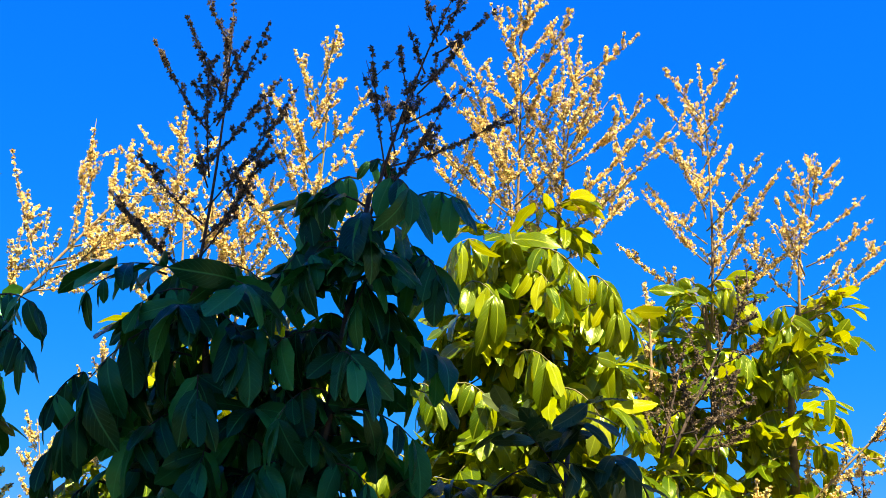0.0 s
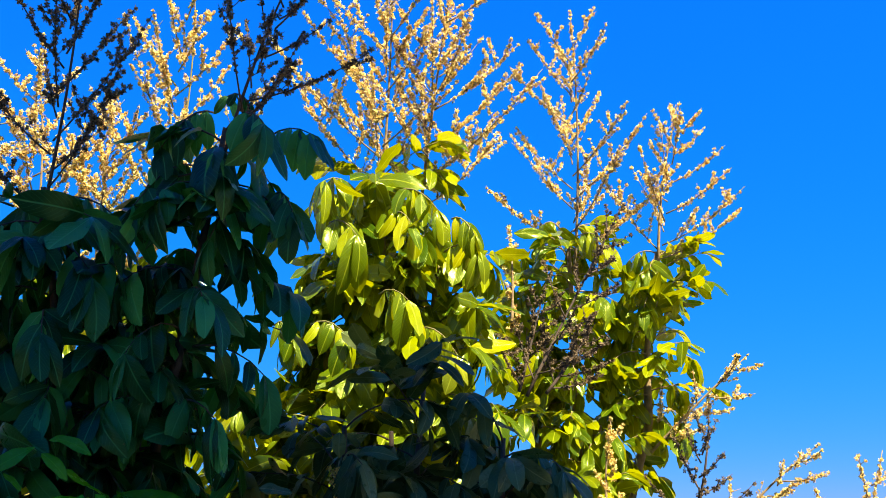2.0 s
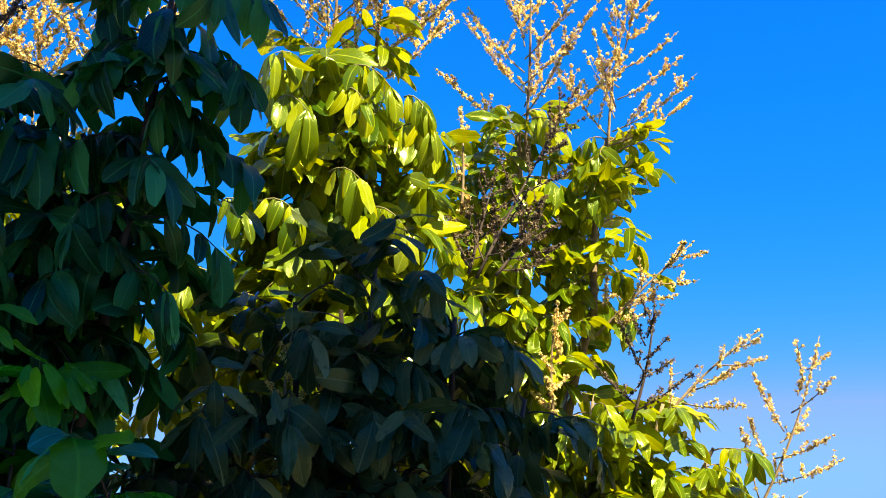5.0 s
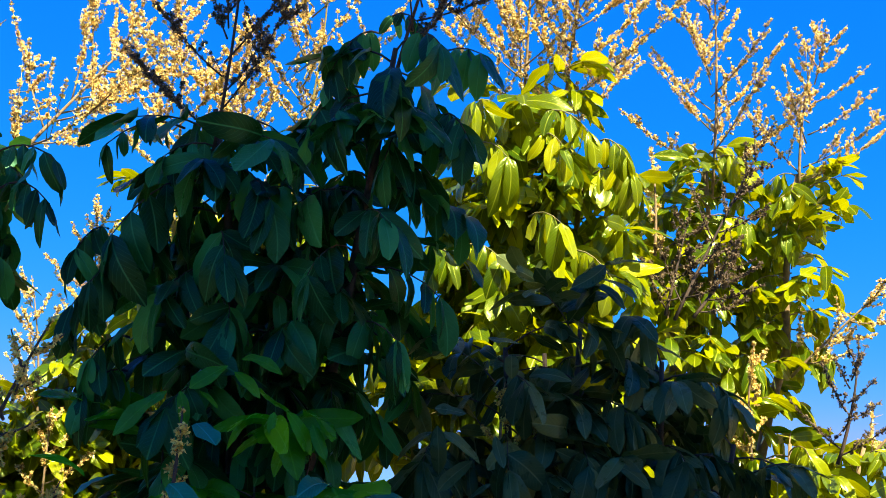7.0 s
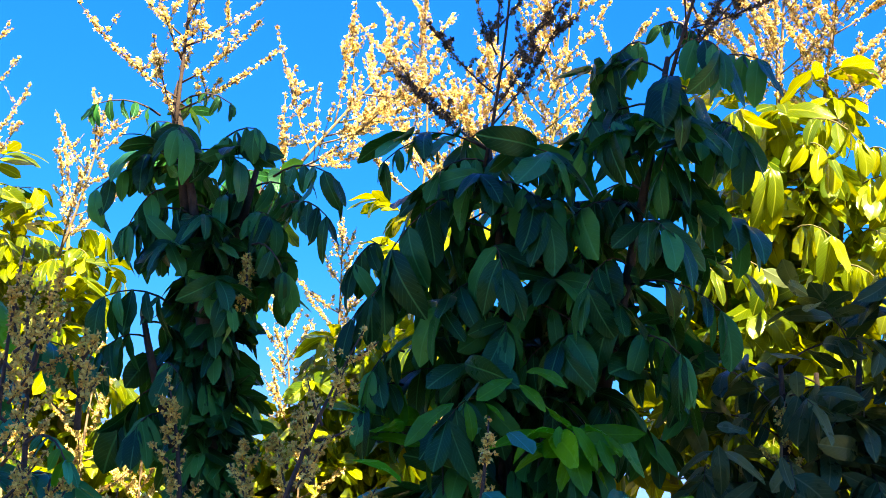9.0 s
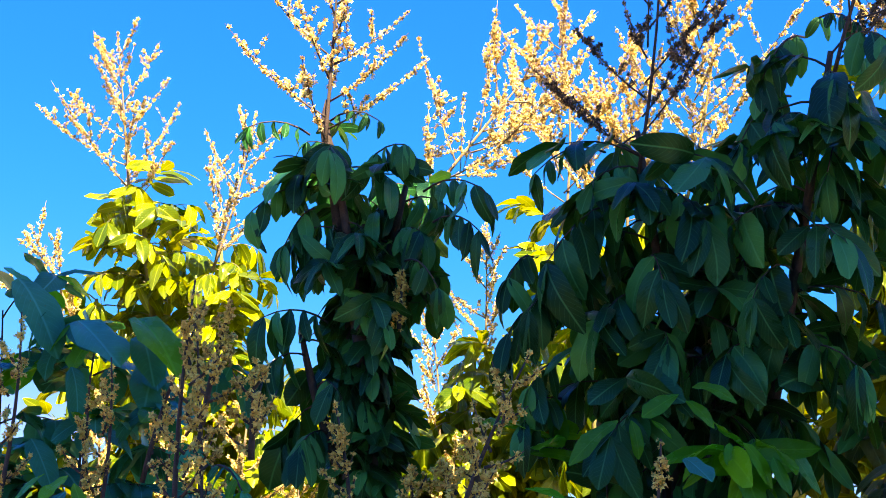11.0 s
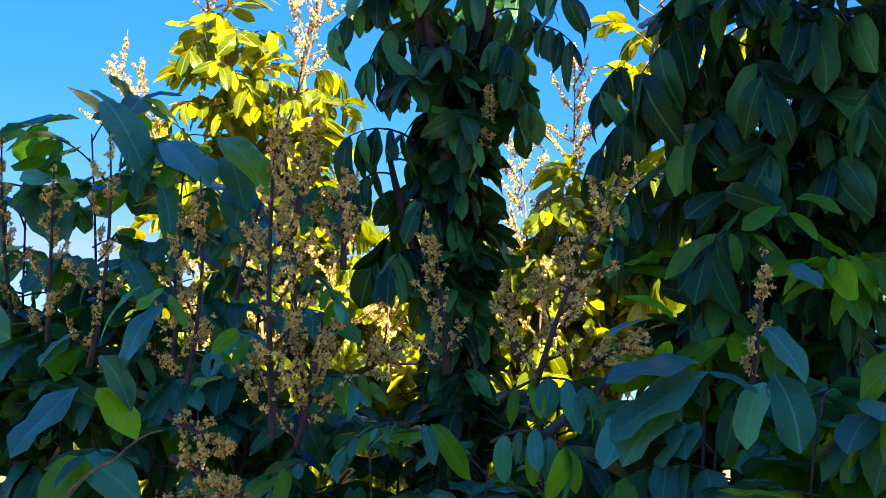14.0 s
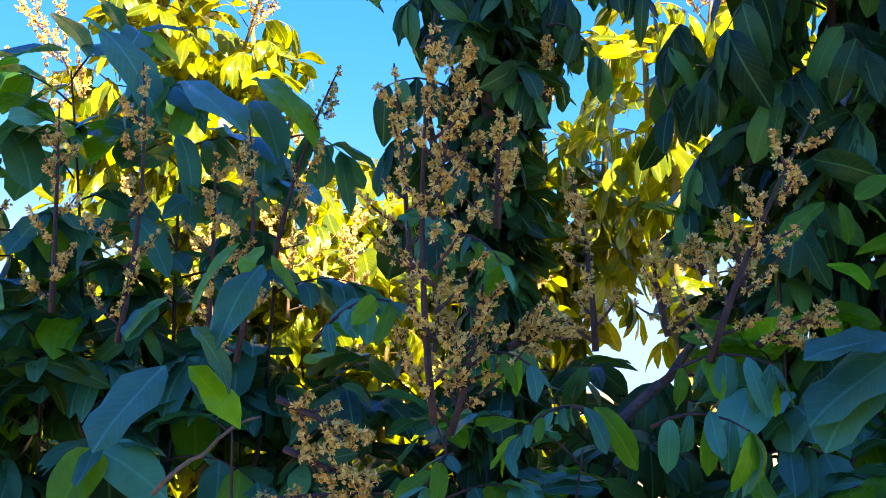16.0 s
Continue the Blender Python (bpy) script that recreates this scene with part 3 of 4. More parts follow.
LIT_ARMS = [
    (0.11, 2.28, 2.56, 0.04, 2.2, 2.55, 3, 0.095), (0.21, 2.28, 2.56, 0.29, 2.2, 2.48, 4, 0.105),
    (0.33, 2.28, 2.49, 0.37, 2.2, 2.42, 4, 0.085), (0.05, 2.28, 2.48, 0.11, 2.2, 2.42, 3, 0.12),
    (0.31, 2.28, 2.41, 0.38, 2.2, 2.38, 4, 0.09), (0.16, 2.28, 2.31, 0.22, 2.2, 2.27, 3, 0.12),
    (0.01, 2.28, 2.24, 0.09, 2.2, 2.19, 4, 0.085), (0.25, 2.28, 2.23, 0.32, 2.2, 2.15, 4, 0.09),
    (0.19, 2.28, 2.5, 0.23, 2.2, 2.45, 3, 0.1), (-0.07, 2.28, 2.24, -0.02, 2.2, 2.2, 3, 0.1),
]
FLOW_ARMS = [
    (-0.98, 1.26, 1.74, -0.94, 1.22, 1.75, 4, 0.035),
    (-0.93, 1.26, 1.73, -0.87, 1.22, 1.7, 4, 0.04),
    (-0.91, 1.26, 1.6, -0.84, 1.22, 1.6, 4, 0.045),
    (-0.79, 1.26, 1.56, -0.86, 1.22, 1.52, 6, 0.035),
    (-0.92, 1.26, 1.51, -0.94, 1.22, 1.48, 3, 0.05),
    (-1.07, 1.26, 1.62, -0.98, 1.22, 1.66, 4, 0.05),
]
HANGING_ARMS = [
    (-0.71, 1.36, 1.59, -0.6, 1.33, 1.61, 4, 0.062),
    (-0.72, 1.36, 1.54, -0.62, 1.33, 1.54, 4, 0.065),
]

# ---- the narrow dark tree ----
t, tw, lv = tree("narrow shaded fruit tree with drooping leaves painted shade-dark and a flower head", (-0.95, 1.98), 1.2, [
    ((-0.95, 1.95, 1.35), (-0.96, 1.88, 2.10), 50, 0.060, 0.105, 1.1),
    ((-0.95, 1.97, 1.40), (-0.98, 1.90, 2.25), 54, 0.050, 0.105, 1.1),
    ((-0.97, 1.84, 2.08), (-1.02, 1.81, 2.36), 12, 0.13, 0.105, 0.9),
    ((-0.95, 1.92, 2.10), (-0.88, 1.85, 2.32), 9, 0.11, 0.105, 0.9),
    ((-0.96, 2.00, 2.05), (-0.95, 2.08, 2.40), 8, 0.13, 0.105, 0.9),
    ((-1.00, 1.88, 1.80), (-1.06, 1.82, 2.02), 6, 0.13, 0.110, 1.1),
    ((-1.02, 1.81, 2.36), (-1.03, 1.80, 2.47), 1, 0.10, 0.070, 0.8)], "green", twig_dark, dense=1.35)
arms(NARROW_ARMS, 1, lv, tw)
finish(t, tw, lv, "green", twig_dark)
flower_head(t, 11, (-1.03, 1.80, 2.36), (-1.00, 1.74, 2.78), 0.25, 15, CREAM, twig_dark, full=0.85, sub=0.8)
flower_head(t, 12, (-0.92, 2.10, 2.36), (-0.66, 2.18, 2.74), 0.36, 15, CREAM, twig_tan, full=0.9)
flower_head(t, 13, (-0.87, 1.80, 2.02), (-0.865, 1.79, 2.13), 0.03, 6, TAN, twig_dark, full=1.2, bare=0.0)

# ---- the broad dark tree ----
t, tw, lv = tree("broad shaded fruit tree with dense hanging leaves painted shade-dark", (-0.35, 2.12), 1.1, [
    ((-0.42, 1.95, 1.85), (-0.45, 1.80, 2.36), 24, 0.21, 0.130, 0.9),
    ((-0.26, 1.92, 1.85), (-0.13, 1.74, 2.45), 28, 0.19, 0.120, 1.0),
    ((-0.40, 1.98, 1.40), (-0.41, 1.92, 1.90), 16, 0.21, 0.130, 1.0),
    ((-0.35, 2.02, 1.40), (-0.32, 1.95, 1.95), 12, 0.19, 0.125, 1.0),
    ((-0.50, 2.02, 1.35), (-0.52, 1.96, 1.85), 10, 0.13, 0.125, 1.1),
    ((-0.38, 2.12, 1.40), (-0.34, 2.08, 2.10), 13, 0.20, 0.125, 1.0),
    ((-0.30, 1.96, 1.85), (-0.29, 1.88, 2.24), 14, 0.17, 0.120, 0.9),
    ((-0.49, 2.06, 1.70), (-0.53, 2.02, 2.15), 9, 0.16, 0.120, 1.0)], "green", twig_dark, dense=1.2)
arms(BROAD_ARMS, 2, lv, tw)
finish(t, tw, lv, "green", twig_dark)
# both heads stand in shade, which their dark colour carries as well
flower_head(t, 21, (-0.45, 1.80, 2.28), (-0.385, 1.68, 2.84), 0.26, 15, DRY_SHADED, twig_dark, full=0.85, sub=0.9, spike=0.009, thick=0.0038)
flower_head(t, 22, (-0.13, 1.74, 2.40), (0.04, 1.60, 2.80), 0.22, 15, DRY_SHADED, twig_dark, full=0.85, sub=0.9, spike=0.009, thick=0.0038, bare=0.3)

# ---- the young bush in front of the broad tree ----
t, tw, lv = tree("young shaded bush with fresh green leaves", (-0.42, 1.80), 0.9, [
    ((-0.38, 1.84, 1.45), (-0.34, 1.86, 1.90), 3, 0.16, 0.140, 0.3),
    ((-0.52, 1.80, 1.40), (-0.52, 1.84, 1.80), 3, 0.16, 0.140, 0.3),
    ((-0.30, 1.80, 1.40), (-0.27, 1.84, 1.78), 3, 0.16, 0.140, 0.3)], "fresh", twig_dark)
lone_leaves(lv, YOUNG_LEAVES, 1.2, 0.0, 0.76)
finish(t, tw, lv, "fresh", twig_dark)

# ---- the sunlit tree behind the broad one ----
t, tw, lv = tree("sunlit fruit tree with cream flower heads and leaves tinted sunlit yellow-green", (-0.45, 2.85), 1.2, [
    ((-0.42, 2.75, 1.80), (-0.40, 2.60, 2.52), 16, 0.19, 0.115, 0.8),
    ((-0.66, 2.75, 2.00), (-0.70, 2.62, 2.50), 10, 0.18, 0.110, 0.9),
    ((-0.62, 2.62, 1.80), (-0.62, 2.54, 2.32), 5, 0.17, 0.125, 0.9),
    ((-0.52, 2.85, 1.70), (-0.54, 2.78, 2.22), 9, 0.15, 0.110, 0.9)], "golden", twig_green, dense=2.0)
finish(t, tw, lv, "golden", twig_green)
flower_head(t, 31, (-0.40, 2.58, 2.48), (-0.30, 2.42, 3.25), 0.36, 22, CREAM, twig_green)
flower_head(t, 32, (-0.70, 2.62, 2.46), (-0.70, 2.52, 3.02), 0.36, 17, CREAM, twig_tan)
flower_head(t, 33, (-0.55, 2.66, 2.40), (-0.50, 2.55, 2.95), 0.30, 14, CREAM, twig_tan)

# ---- the sunlit tree in the middle ----
t, tw, lv = tree("sunlit fruit tree with glossy leaves tinted sunlit yellow-green and a wide flower head", (0.15, 2.68), 1.2, [
    ((0.18, 2.55, 2.10), (0.18, 2.46, 2.68), 26, 0.19, 0.135, 0.95),
    ((0.05, 2.58, 1.95), (0.06, 2.47, 2.46), 18, 0.17, 0.130, 1.0),
    ((0.28, 2.55, 1.95), (0.32, 2.45, 2.50), 20, 0.18, 0.130, 1.0),
    ((0.15, 2.58, 1.60), (0.15, 2.50, 2.10), 20, 0.22, 0.125, 1.0),
    ((-0.08, 2.52, 1.60), (-0.09, 2.42, 2.12), 16, 0.17, 0.115, 0.9),
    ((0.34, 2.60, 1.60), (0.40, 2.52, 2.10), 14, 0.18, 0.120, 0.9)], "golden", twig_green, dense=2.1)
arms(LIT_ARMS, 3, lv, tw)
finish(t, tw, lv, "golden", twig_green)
flower_head(t, 41, (0.17, 2.47, 2.56), (0.21, 2.28, 3.26), 0.38, 22, CREAM, twig_tan, full=1.0)
flower_head(t, 42, (0.27, 2.47, 2.56), (0.36, 2.30, 3.16), 0.34, 18, CREAM, twig_tan, full=1.0)

# ---- the sunlit tree at the end of the row ----
t, tw, lv = tree("sunlit fruit tree with two tall cream flower heads", (0.78, 2.98), 1.2, [
    ((0.70, 2.80, 2.05), (0.70, 2.72, 2.62), 22, 0.17, 0.105, 0.9),
    ((0.90, 2.80, 2.10), (0.94, 2.70, 2.56), 18, 0.16, 0.105, 0.9),
    ((0.60, 2.82, 2.00), (0.58, 2.74, 2.46), 13, 0.14, 0.100, 0.9),
    ((0.75, 2.85, 1.60), (0.76, 2.78, 2.10), 20, 0.17, 0.110, 1.0),
    ((0.62, 2.85, 1.40), (0.64, 2.76, 1.95), 18, 0.19, 0.120, 1.0),
    ((0.85, 2.85, 1.40), (0.86, 2.74, 1.85), 16, 0.18, 0.120, 0.9),
    ((0.95, 2.85, 1.35), (1.05, 2.74, 1.84), 13, 0.16, 0.110, 0.7),
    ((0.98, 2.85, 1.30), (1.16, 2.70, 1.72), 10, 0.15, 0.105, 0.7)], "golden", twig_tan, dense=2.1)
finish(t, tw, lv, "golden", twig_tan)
flower_head(t, 51, (0.71, 2.72, 2.50), (0.72, 2.56, 3.23), 0.30, 19, CREAM, twig_tan, full=0.95)
flower_head(t, 152, (0.94, 2.70, 2.50), (1.02, 2.60, 2.97), 0.24, 15, CREAM, twig_tan, full=0.95)
flower_head(t, 53, (0.88, 2.74, 2.02), (1.13, 2.62, 2.25), 0.17, 10, CREAM, twig_tan, full=0.9)
flower_head(t, 54, (1.05, 2.74, 1.80), (1.30, 2.65, 2.02), 0.15, 9, CREAM, twig_tan, full=0.9)
flower_head(t, 55, (1.24, 2.71, 1.52), (1.43, 2.59, 1.99), 0.20, 11, CREAM, twig_tan, full=0.9)
flower_head(t, 56, (0.72, 2.62, 1.80), (0.74, 2.58, 2.08), 0.09, 8, CREAM, twig_tan, full=1.3, bare=0.0)
flower_head(t, 57, (0.88, 2.50, 1.78), (0.94, 2.44, 2.07), 0.14, 10, DRY_SHADED, twig_dark, full=0.7)

flower_head(t, 58, (0.50, 2.40, 2.10), (0.76, 2.36, 2.56), 0.20, 13, DRY_SHADED, twig_dark, full=0.8, sub=0.8)
# two more brown heads, added partly to darken the shaded hollow
flower_head(t, 60, (0.55, 2.42, 2.11), (0.68, 2.42, 2.28), 0.14, 10, DRY_SHADED, twig_dark, full=0.9, sub=0.9)
flower_head(t, 61, (0.49, 2.44, 2.12), (0.57, 2.44, 2.38), 0.13, 10, DRY_SHADED, twig_dark, full=0.9, sub=0.9)
flower_head(t, 59, (0.49, 2.50, 2.28), (0.50, 2.50, 2.56), 0.05, 7, CREAM, twig_tan, full=0.9, bare=0.0)

# ---- the low dark tree ----
t, tw, lv = tree("low shaded fruit tree with dull olive leaves", (0.12, 2.22), 0.9, [
    ((0.05, 2.15, 1.25), (0.08, 2.08, 1.98), 22, 0.22, 0.125, 0.8),
    ((0.20, 2.18, 1.25), (0.24, 2.12, 2.06), 22, 0.21, 0.120, 0.9),
    ((0.34, 2.18, 1.25), (0.40, 2.14, 1.96), 26, 0.20, 0.120, 0.9),
    ((-0.06, 2.16, 1.35), (-0.05, 2.08, 1.80), 14, 0.20, 0.130, 0.7),
    ((0.45, 2.22, 1.20), (0.55, 2.20, 1.80), 18, 0.20, 0.120, 0.9),
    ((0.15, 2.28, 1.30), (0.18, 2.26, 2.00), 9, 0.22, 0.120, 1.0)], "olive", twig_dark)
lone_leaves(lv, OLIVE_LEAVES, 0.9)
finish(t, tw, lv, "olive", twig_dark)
flower_head(t, 62, (0.06, 2.02, 1.74), (0.07, 2.0, 1.9), 0.05, 6, TAN, twig_tan, full=0.8)

# ---- the sunlit tree past the narrow one ----
t, tw, lv = tree("sunlit fruit tree with leaves tinted sunlit gold and slender flower heads", (-1.78, 2.85), 1.1, [
    ((-1.84, 2.72, 2.10), (-1.90, 2.60, 2.62), 20, 0.18, 0.115, 0.9),
    ((-1.66, 2.74, 1.95), (-1.64, 2.60, 2.44), 16, 0.17, 0.110, 0.9),
    ((-1.98, 2.72, 1.90), (-2.02, 2.62, 2.32), 12, 0.16, 0.110, 0.9),
    ((-1.75, 2.78, 1.50), (-1.76, 2.70, 2.12), 22, 0.20, 0.115, 0.9),
    ((-1.95, 2.80, 1.30), (-2.05, 2.70, 1.90), 16, 0.20, 0.115, 0.9),
    ((-1.52, 2.80, 1.35), (-1.46, 2.72, 1.95), 18, 0.20, 0.115, 0.9),
    ((-1.50, 3.00, 1.55), (-1.50, 2.96, 2.15), 22, 0.17, 0.120, 0.9),
    ((-1.32, 3.05, 1.50), (-1.32, 3.00, 2.05), 22, 0.17, 0.120, 0.9),
    ((-1.35, 2.90, 1.30), (-1.32, 2.84, 1.80), 18, 0.20, 0.115, 0.9),
    ((-1.62, 2.95, 1.30), (-1.62, 2.90, 1.85), 20, 0.22, 0.120, 0.9),
    ((-1.90, 2.95, 1.30), (-1.92, 2.90, 1.95), 20, 0.22, 0.120, 0.9),
    ((-1.72, 2.70, 1.55), (-1.74, 2.62, 2.20), 18, 0.18, 0.115, 0.9),
    ((-2.35, 2.95, 1.30), (-2.40, 2.90, 1.80), 18, 0.22, 0.120, 0.9),
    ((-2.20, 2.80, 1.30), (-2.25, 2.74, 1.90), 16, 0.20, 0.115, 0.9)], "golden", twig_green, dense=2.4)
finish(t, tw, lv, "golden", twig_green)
flower_head(t, 71, (-1.92, 2.58, 2.55), (-1.94, 2.44, 3.05), 0.33, 17, CREAM, twig_tan, full=0.8)
flower_head(t, 72, (-1.66, 2.60, 2.38), (-1.55, 2.56, 2.82), 0.24, 13, CREAM, twig_tan, full=0.8)
flower_head(t, 74, (-1.50, 2.55, 1.72), (-1.46, 2.52, 2.16), 0.17, 12, CREAM, twig_tan, full=1.0)
flower_head(t, 75, (-1.66, 2.50, 1.66), (-1.68, 2.46, 2.06), 0.16, 12, CREAM, twig_tan, full=1.0)
flower_head(t, 76, (-1.36, 2.60, 1.62), (-1.36, 2.58, 2.02), 0.15, 12, CREAM, twig_tan, full=1.0)
flower_head(t, 77, (-1.86, 2.52, 1.66), (-1.88, 2.48, 2.04), 0.15, 11, CREAM, twig_tan, full=1.0)
flower_head(t, 73, (-2.04, 2.60, 2.20), (-2.20, 2.52, 2.52), 0.22, 11, CREAM, twig_tan, full=0.9)

# ---- the sunlit tree in the gap ----
t, tw, lv = tree("sunlit fruit tree with leaves tinted sunlit gold seen through a gap", (-1.02, 3.25), 1.0, [
    ((-0.96, 3.15, 1.75), (-0.95, 3.02, 2.24), 22, 0.17, 0.123, 0.9),
    ((-1.12, 3.15, 1.50), (-1.16, 3.02, 1.98), 22, 0.17, 0.123, 0.9),
    ((-1.00, 3.18, 1.35), (-1.01, 3.06, 1.85), 25, 0.20, 0.129, 0.9),
    ((-1.06, 3.05, 1.55), (-1.06, 2.98, 2.05), 25, 0.17, 0.129, 0.9),
    ((-1.20, 3.15, 1.20), (-1.25, 3.05, 1.70), 25, 0.20, 0.129, 0.9),
    ((-0.78, 3.18, 1.15), (-0.76, 3.06, 1.50), 16, 0.17, 0.123, 0.9),
    ((-0.80, 3.12, 2.00), (-0.78, 3.00, 2.54), 7, 0.14, 0.110, 0.9),
    ((-0.80, 3.15, 1.84), (-0.76, 3.00, 2.15), 14, 0.17, 0.123, 0.9)], "golden", twig_green, dense=1.9)
finish(t, tw, lv, "golden", twig_green)
flower_head(t, 81, (-0.99, 3.02, 2.15), (-0.97, 2.92, 2.58), 0.19, 13, CREAM, twig_tan, full=0.8)
flower_head(t, 82, (-1.12, 3.02, 1.95), (-1.15, 2.96, 2.36), 0.19, 13, CREAM, twig_tan, full=0.8)
flower_head(t, 83, (-1.05, 2.90, 1.70), (-1.03, 2.86, 1.98), 0.16, 10, CREAM, twig_tan, full=1.0)

# ---- the leafy bush by the camera ----
t, tw, lv = tree("shaded leafy bush with broad leaves, sky sheen painted blue-green", (-1.42, 1.72), 0.8, [
    ((-1.55, 1.70, 1.50), (-1.62, 1.72, 2.06), 9, 0.16, 0.122, 0.30),
    ((-1.42, 1.74, 1.50), (-1.44, 1.76, 2.04), 8, 0.16, 0.122, 0.30),
    ((-1.30, 1.80, 1.50), (-1.28, 1.80, 2.00), 4, 0.16, 0.115, 0.5),
    ((-1.50, 1.72, 1.20), (-1.50, 1.68, 1.66), 3, 0.20, 0.130, 0.5),
    ((-1.30, 1.66, 1.15), (-1.28, 1.60, 1.56), 2, 0.17, 0.140, 0.5),
    ((-1.72, 1.72, 1.45), (-1.76, 1.72, 1.98), 8, 0.16, 0.122, 0.4),
    ((-1.40, 1.74, 1.15), (-1.42, 1.68, 1.50), 2, 0.22, 0.125, 0.9)], "sky_teal", twig_dark)
lone_leaves(lv, LEFT_LEAVES, 2.4, 0.8, 1.05)
lone_leaves(lv, TOP_LEAVES, 2.8, 0.9, 1.15)
bare_twig(t, ((-1.22, 1.22, 1.46), (-1.18, 1.25, 1.50), (-1.13, 1.28, 1.54)), 0.003, twig_tan)
finish(t, tw, lv, "sky_teal", twig_dark, "fresh", 0.3)
for k, (b, e, s) in enumerate((((-1.38, 1.45, 1.62), (-1.36, 1.43, 1.98), 0.08), ((-1.24, 1.50, 1.60), (-1.24, 1.50, 1.92), 0.07),
                               ((-1.50, 1.50, 1.66), (-1.50, 1.48, 1.94), 0.07), ((-1.66, 1.60, 1.70), (-1.70, 1.58, 2.02), 0.06),
                               ((-1.30, 1.55, 1.62), (-1.30, 1.54, 1.90), 0.07), ((-1.18, 1.30, 1.44), (-0.98, 1.24, 1.47), 0.04))):
    flower_head(t, 90 + k, b, e, s, 9, TAN, twig_dark, full=1.0, floret=0.0064, spike=0.0115)

# ---- the dark bush at the edge ----
t, tw, lv = tree("shaded bush with dense leaves painted shade-dark", (-1.80, 1.85), 0.8, [
    ((-1.78, 1.80, 1.20), (-1.80, 1.72, 1.78), 16, 0.20, 0.120, 0.9),
    ((-1.62, 1.78, 1.15), (-1.60, 1.66, 1.64), 14, 0.20, 0.120, 0.9),
    ((-1.95, 1.90, 1.20), (-2.00, 1.86, 1.80), 14, 0.20, 0.120, 0.9),
    ((-1.50, 1.85, 1.15), (-1.50, 1.80, 1.70), 14, 0.20, 0.120, 0.9),
    ((-0.95, 1.86, 1.05), (-0.95, 1.82, 1.46), 8, 0.19, 0.120, 0.9),
    ((-0.70, 1.86, 1.05), (-0.70, 1.82, 1.40), 6, 0.19, 0.120, 0.9),
    ((-1.20, 1.85, 1.15), (-1.20, 1.82, 1.58), 12, 0.20, 0.120, 0.9),
    ((-1.35, 1.92, 1.05), (-1.36, 1.88, 1.62), 16, 0.20, 0.115, 0.9),
    ((-1.08, 1.98, 1.05), (-1.08, 1.95, 1.56), 16, 0.20, 0.115, 0.9),
    ((-0.52, 1.92, 1.05), (-0.50, 1.90, 1.48), 12, 0.20, 0.115, 0.9),
    ((-0.80, 1.98, 1.00), (-0.80, 1.95, 1.52), 14, 0.20, 0.115, 0.9),
    ((-0.68, 2.20, 1.00), (-0.67, 2.18, 1.60), 20, 0.20, 0.115, 0.9),
    ((-0.84, 2.25, 1.00), (-0.84, 2.22, 1.60), 18, 0.20, 0.115, 0.9),
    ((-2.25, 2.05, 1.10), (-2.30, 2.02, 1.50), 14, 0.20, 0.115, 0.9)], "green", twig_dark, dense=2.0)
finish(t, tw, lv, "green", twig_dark)

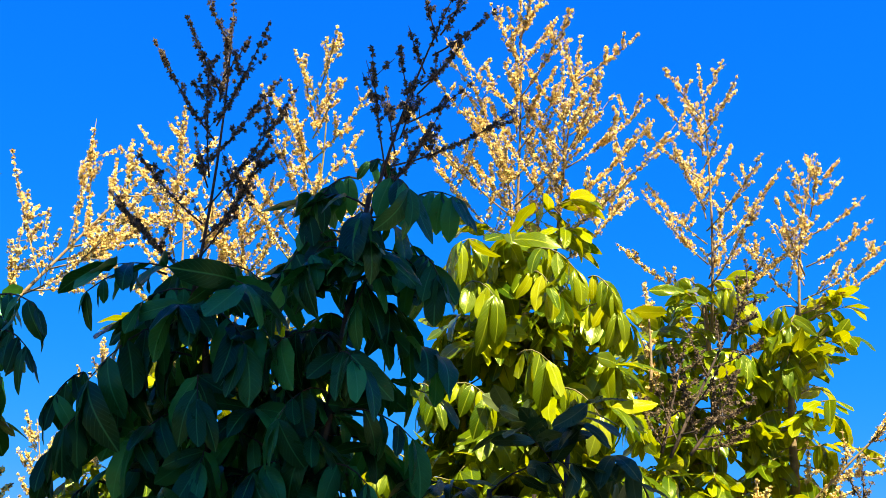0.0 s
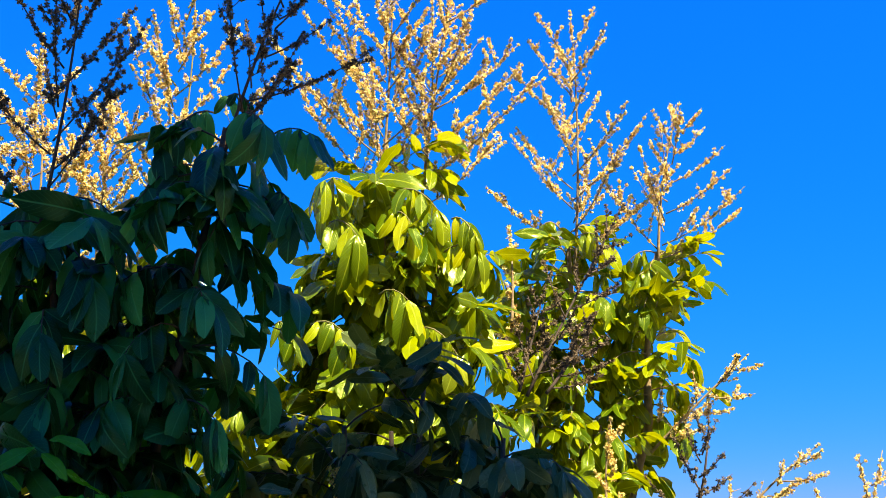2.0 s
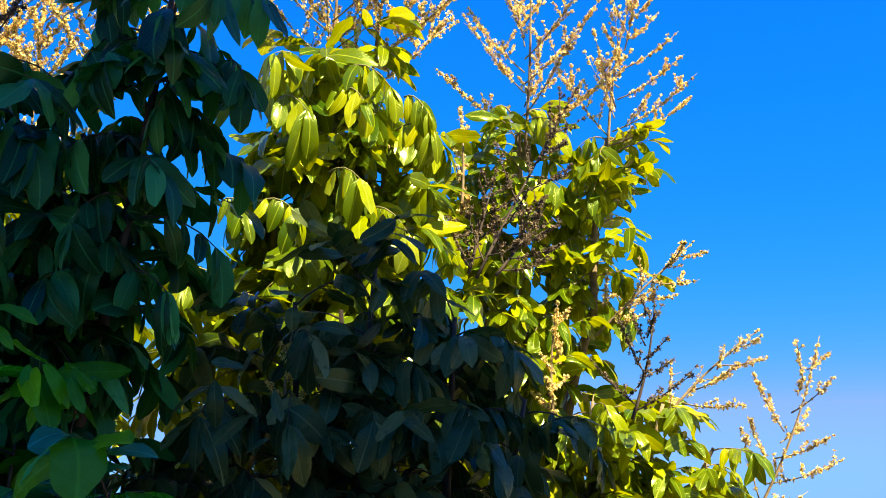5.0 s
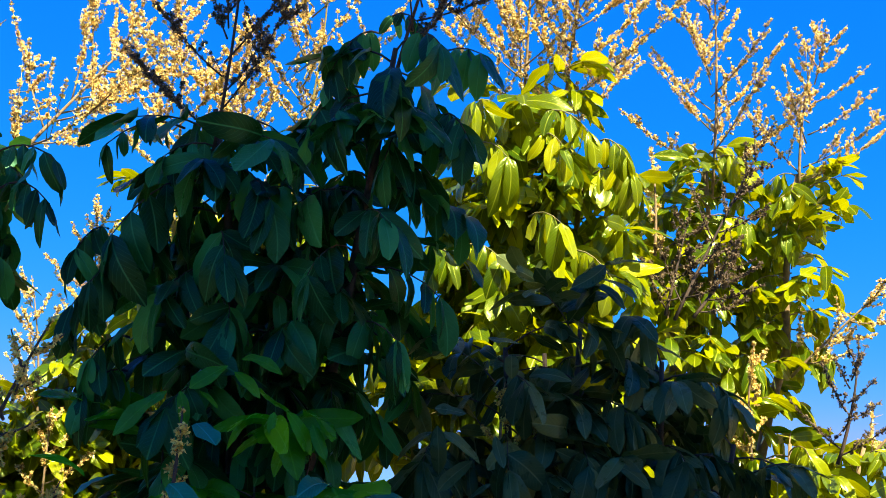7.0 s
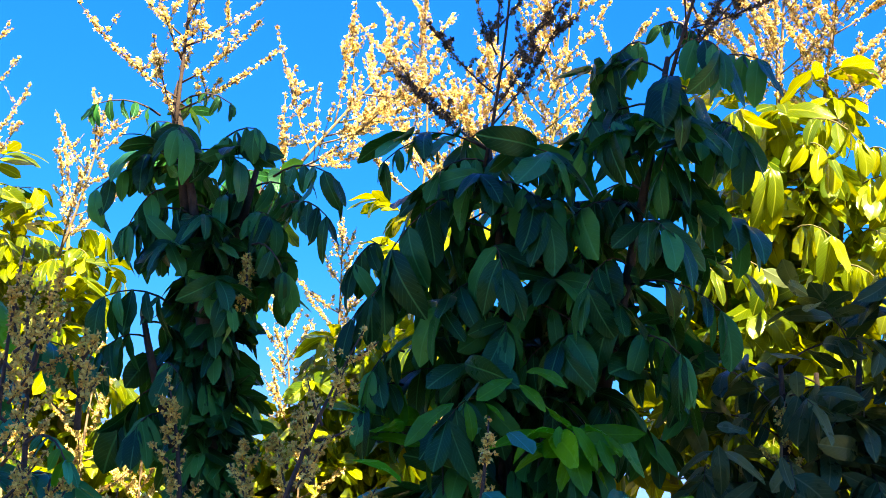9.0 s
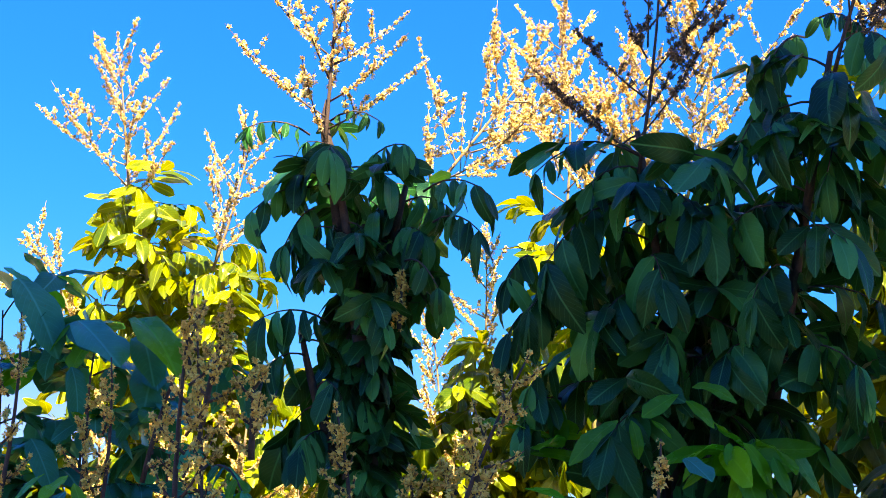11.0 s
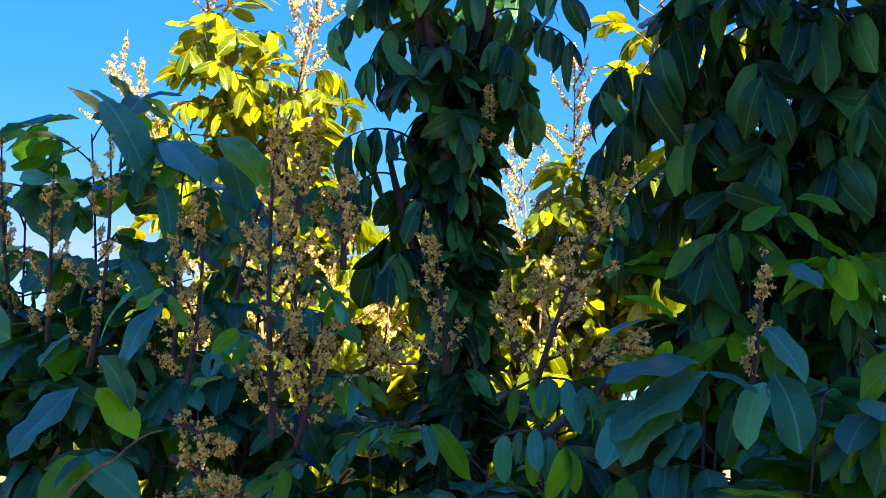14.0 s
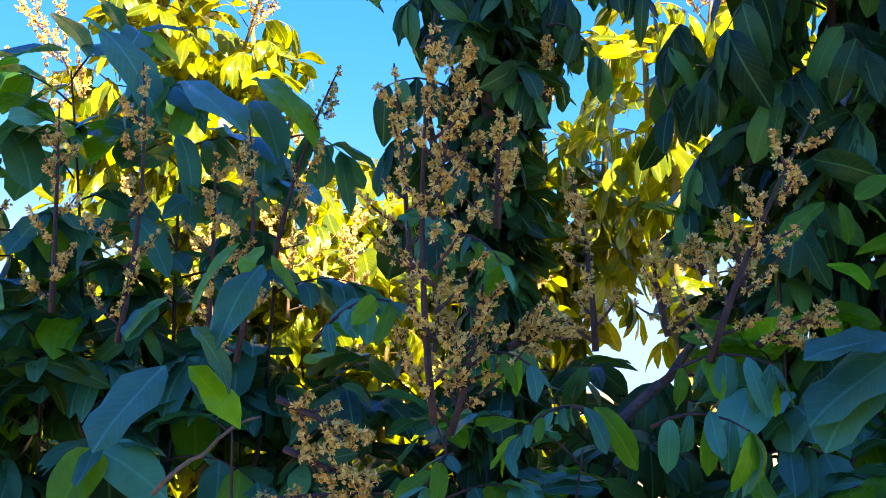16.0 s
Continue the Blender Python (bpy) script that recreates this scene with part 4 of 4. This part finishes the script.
# ---- the flowering bush by the camera ----
FLOW_HEADS = [
    ((-0.93, 1.2, 1.54), (-0.94, 1.19, 1.95), 0.085, 16),
    ((-0.94, 1.24, 1.78), (-0.91, 1.23, 1.93), 0.06, 9),
    ((-0.88, 1.26, 1.74), (-0.88, 1.25, 1.86), 0.07, 9),
    ((-0.92, 1.24, 1.53), (-0.89, 1.23, 1.68), 0.1, 13),
    ((-0.78, 1.36, 1.62), (-0.81, 1.35, 1.82), 0.055, 11),
    ((-0.7, 1.4, 1.64), (-0.72, 1.39, 1.75), 0.045, 8),
    ((-0.66, 1.34, 1.61), (-0.55, 1.33, 1.88), 0.1, 12),
    ((-0.62, 1.38, 1.69), (-0.64, 1.37, 1.78), 0.04, 7),
    ((-0.66, 1.4, 1.71), (-0.68, 1.39, 1.75), 0.03, 6),
    ((-0.61, 1.36, 1.63), (-0.53, 1.35, 1.67), 0.05, 8),
    ((-0.98, 1.34, 1.65), (-1.01, 1.33, 1.94), 0.07, 12),
    ((-0.87, 1.3, 1.62), (-0.82, 1.29, 1.65), 0.06, 9),
    ((-1.1, 1.24, 1.56), (-1.0, 1.23, 1.52), 0.045, 9),
    ((-1.09, 1.24, 1.51), (-0.99, 1.23, 1.48), 0.04, 9),
    ((-1.24, 1.63, 1.74), (-1.15, 1.62, 2.03), 0.07, 10),
]
t, tw, lv = tree("shaded flowering bush with tan flower heads on dark stems", (-0.92, 1.62), 0.8, [
    ((-0.97, 1.66, 1.20), (-0.98, 1.60, 1.52), 3, 0.16, 0.105, 0.6),
    ((-0.80, 1.68, 1.20), (-0.80, 1.62, 1.50), 3, 0.16, 0.100, 0.6),
    ((-0.90, 1.72, 1.10), (-0.90, 1.66, 1.42), 3, 0.20, 0.115, 0.9)], "sky_teal", twig_dark)
lone_leaves(lv, FLOW_LEAVES)
arms(FLOW_ARMS, 5, lv, tw, 0.5)
arms(HANGING_ARMS, 6, lv, tw, 1.3, 0.3)
bare_twig(t, ((-0.78, 1.72, 1.50), (-0.68, 1.78, 1.60), (-0.60, 1.84, 1.70)), 0.010, bark)
finish(t, tw, lv, "sky_teal", twig_dark, "fresh", 0.3)
for k, (b, e, s, n) in enumerate(FLOW_HEADS):
    flower_head(t, 110 + k, b, e, s, n, TAN, twig_dark, full=0.9, floret=0.0064, spike=0.0105, sub=0.6)

# ---- the broad-leaved bush by the camera ----
t, tw, lv = tree("shaded bush with large leaves, sky sheen painted bluish", (-0.42, 1.62), 0.8, [
    ((-0.48, 1.70, 1.15), (-0.48, 1.66, 1.55), 4, 0.17, 0.135, 0.30),
    ((-0.36, 1.66, 1.20), (-0.34, 1.60, 1.60), 5, 0.17, 0.135, 0.30),
    ((-0.60, 1.70, 1.10), (-0.62, 1.66, 1.42), 3, 0.16, 0.110, 0.8),
    ((-0.22, 1.68, 1.20), (-0.18, 1.58, 1.62), 5, 0.18, 0.130, 0.5),
    ((-0.45, 1.73, 1.15), (-0.45, 1.66, 1.50), 3, 0.22, 0.125, 0.8)], "sky_teal", twig_dark)
lone_leaves(lv, RIGHT_LEAVES, 2.6, 0.9, 1.1)
finish(t, tw, lv, "sky_teal", twig_dark, "fresh", 0.25)
flower_head(t, 131, (-0.42, 1.42, 1.60), (-0.40, 1.40, 1.78), 0.03, 7, TAN, twig_dark, full=0.7, bare=0.0)
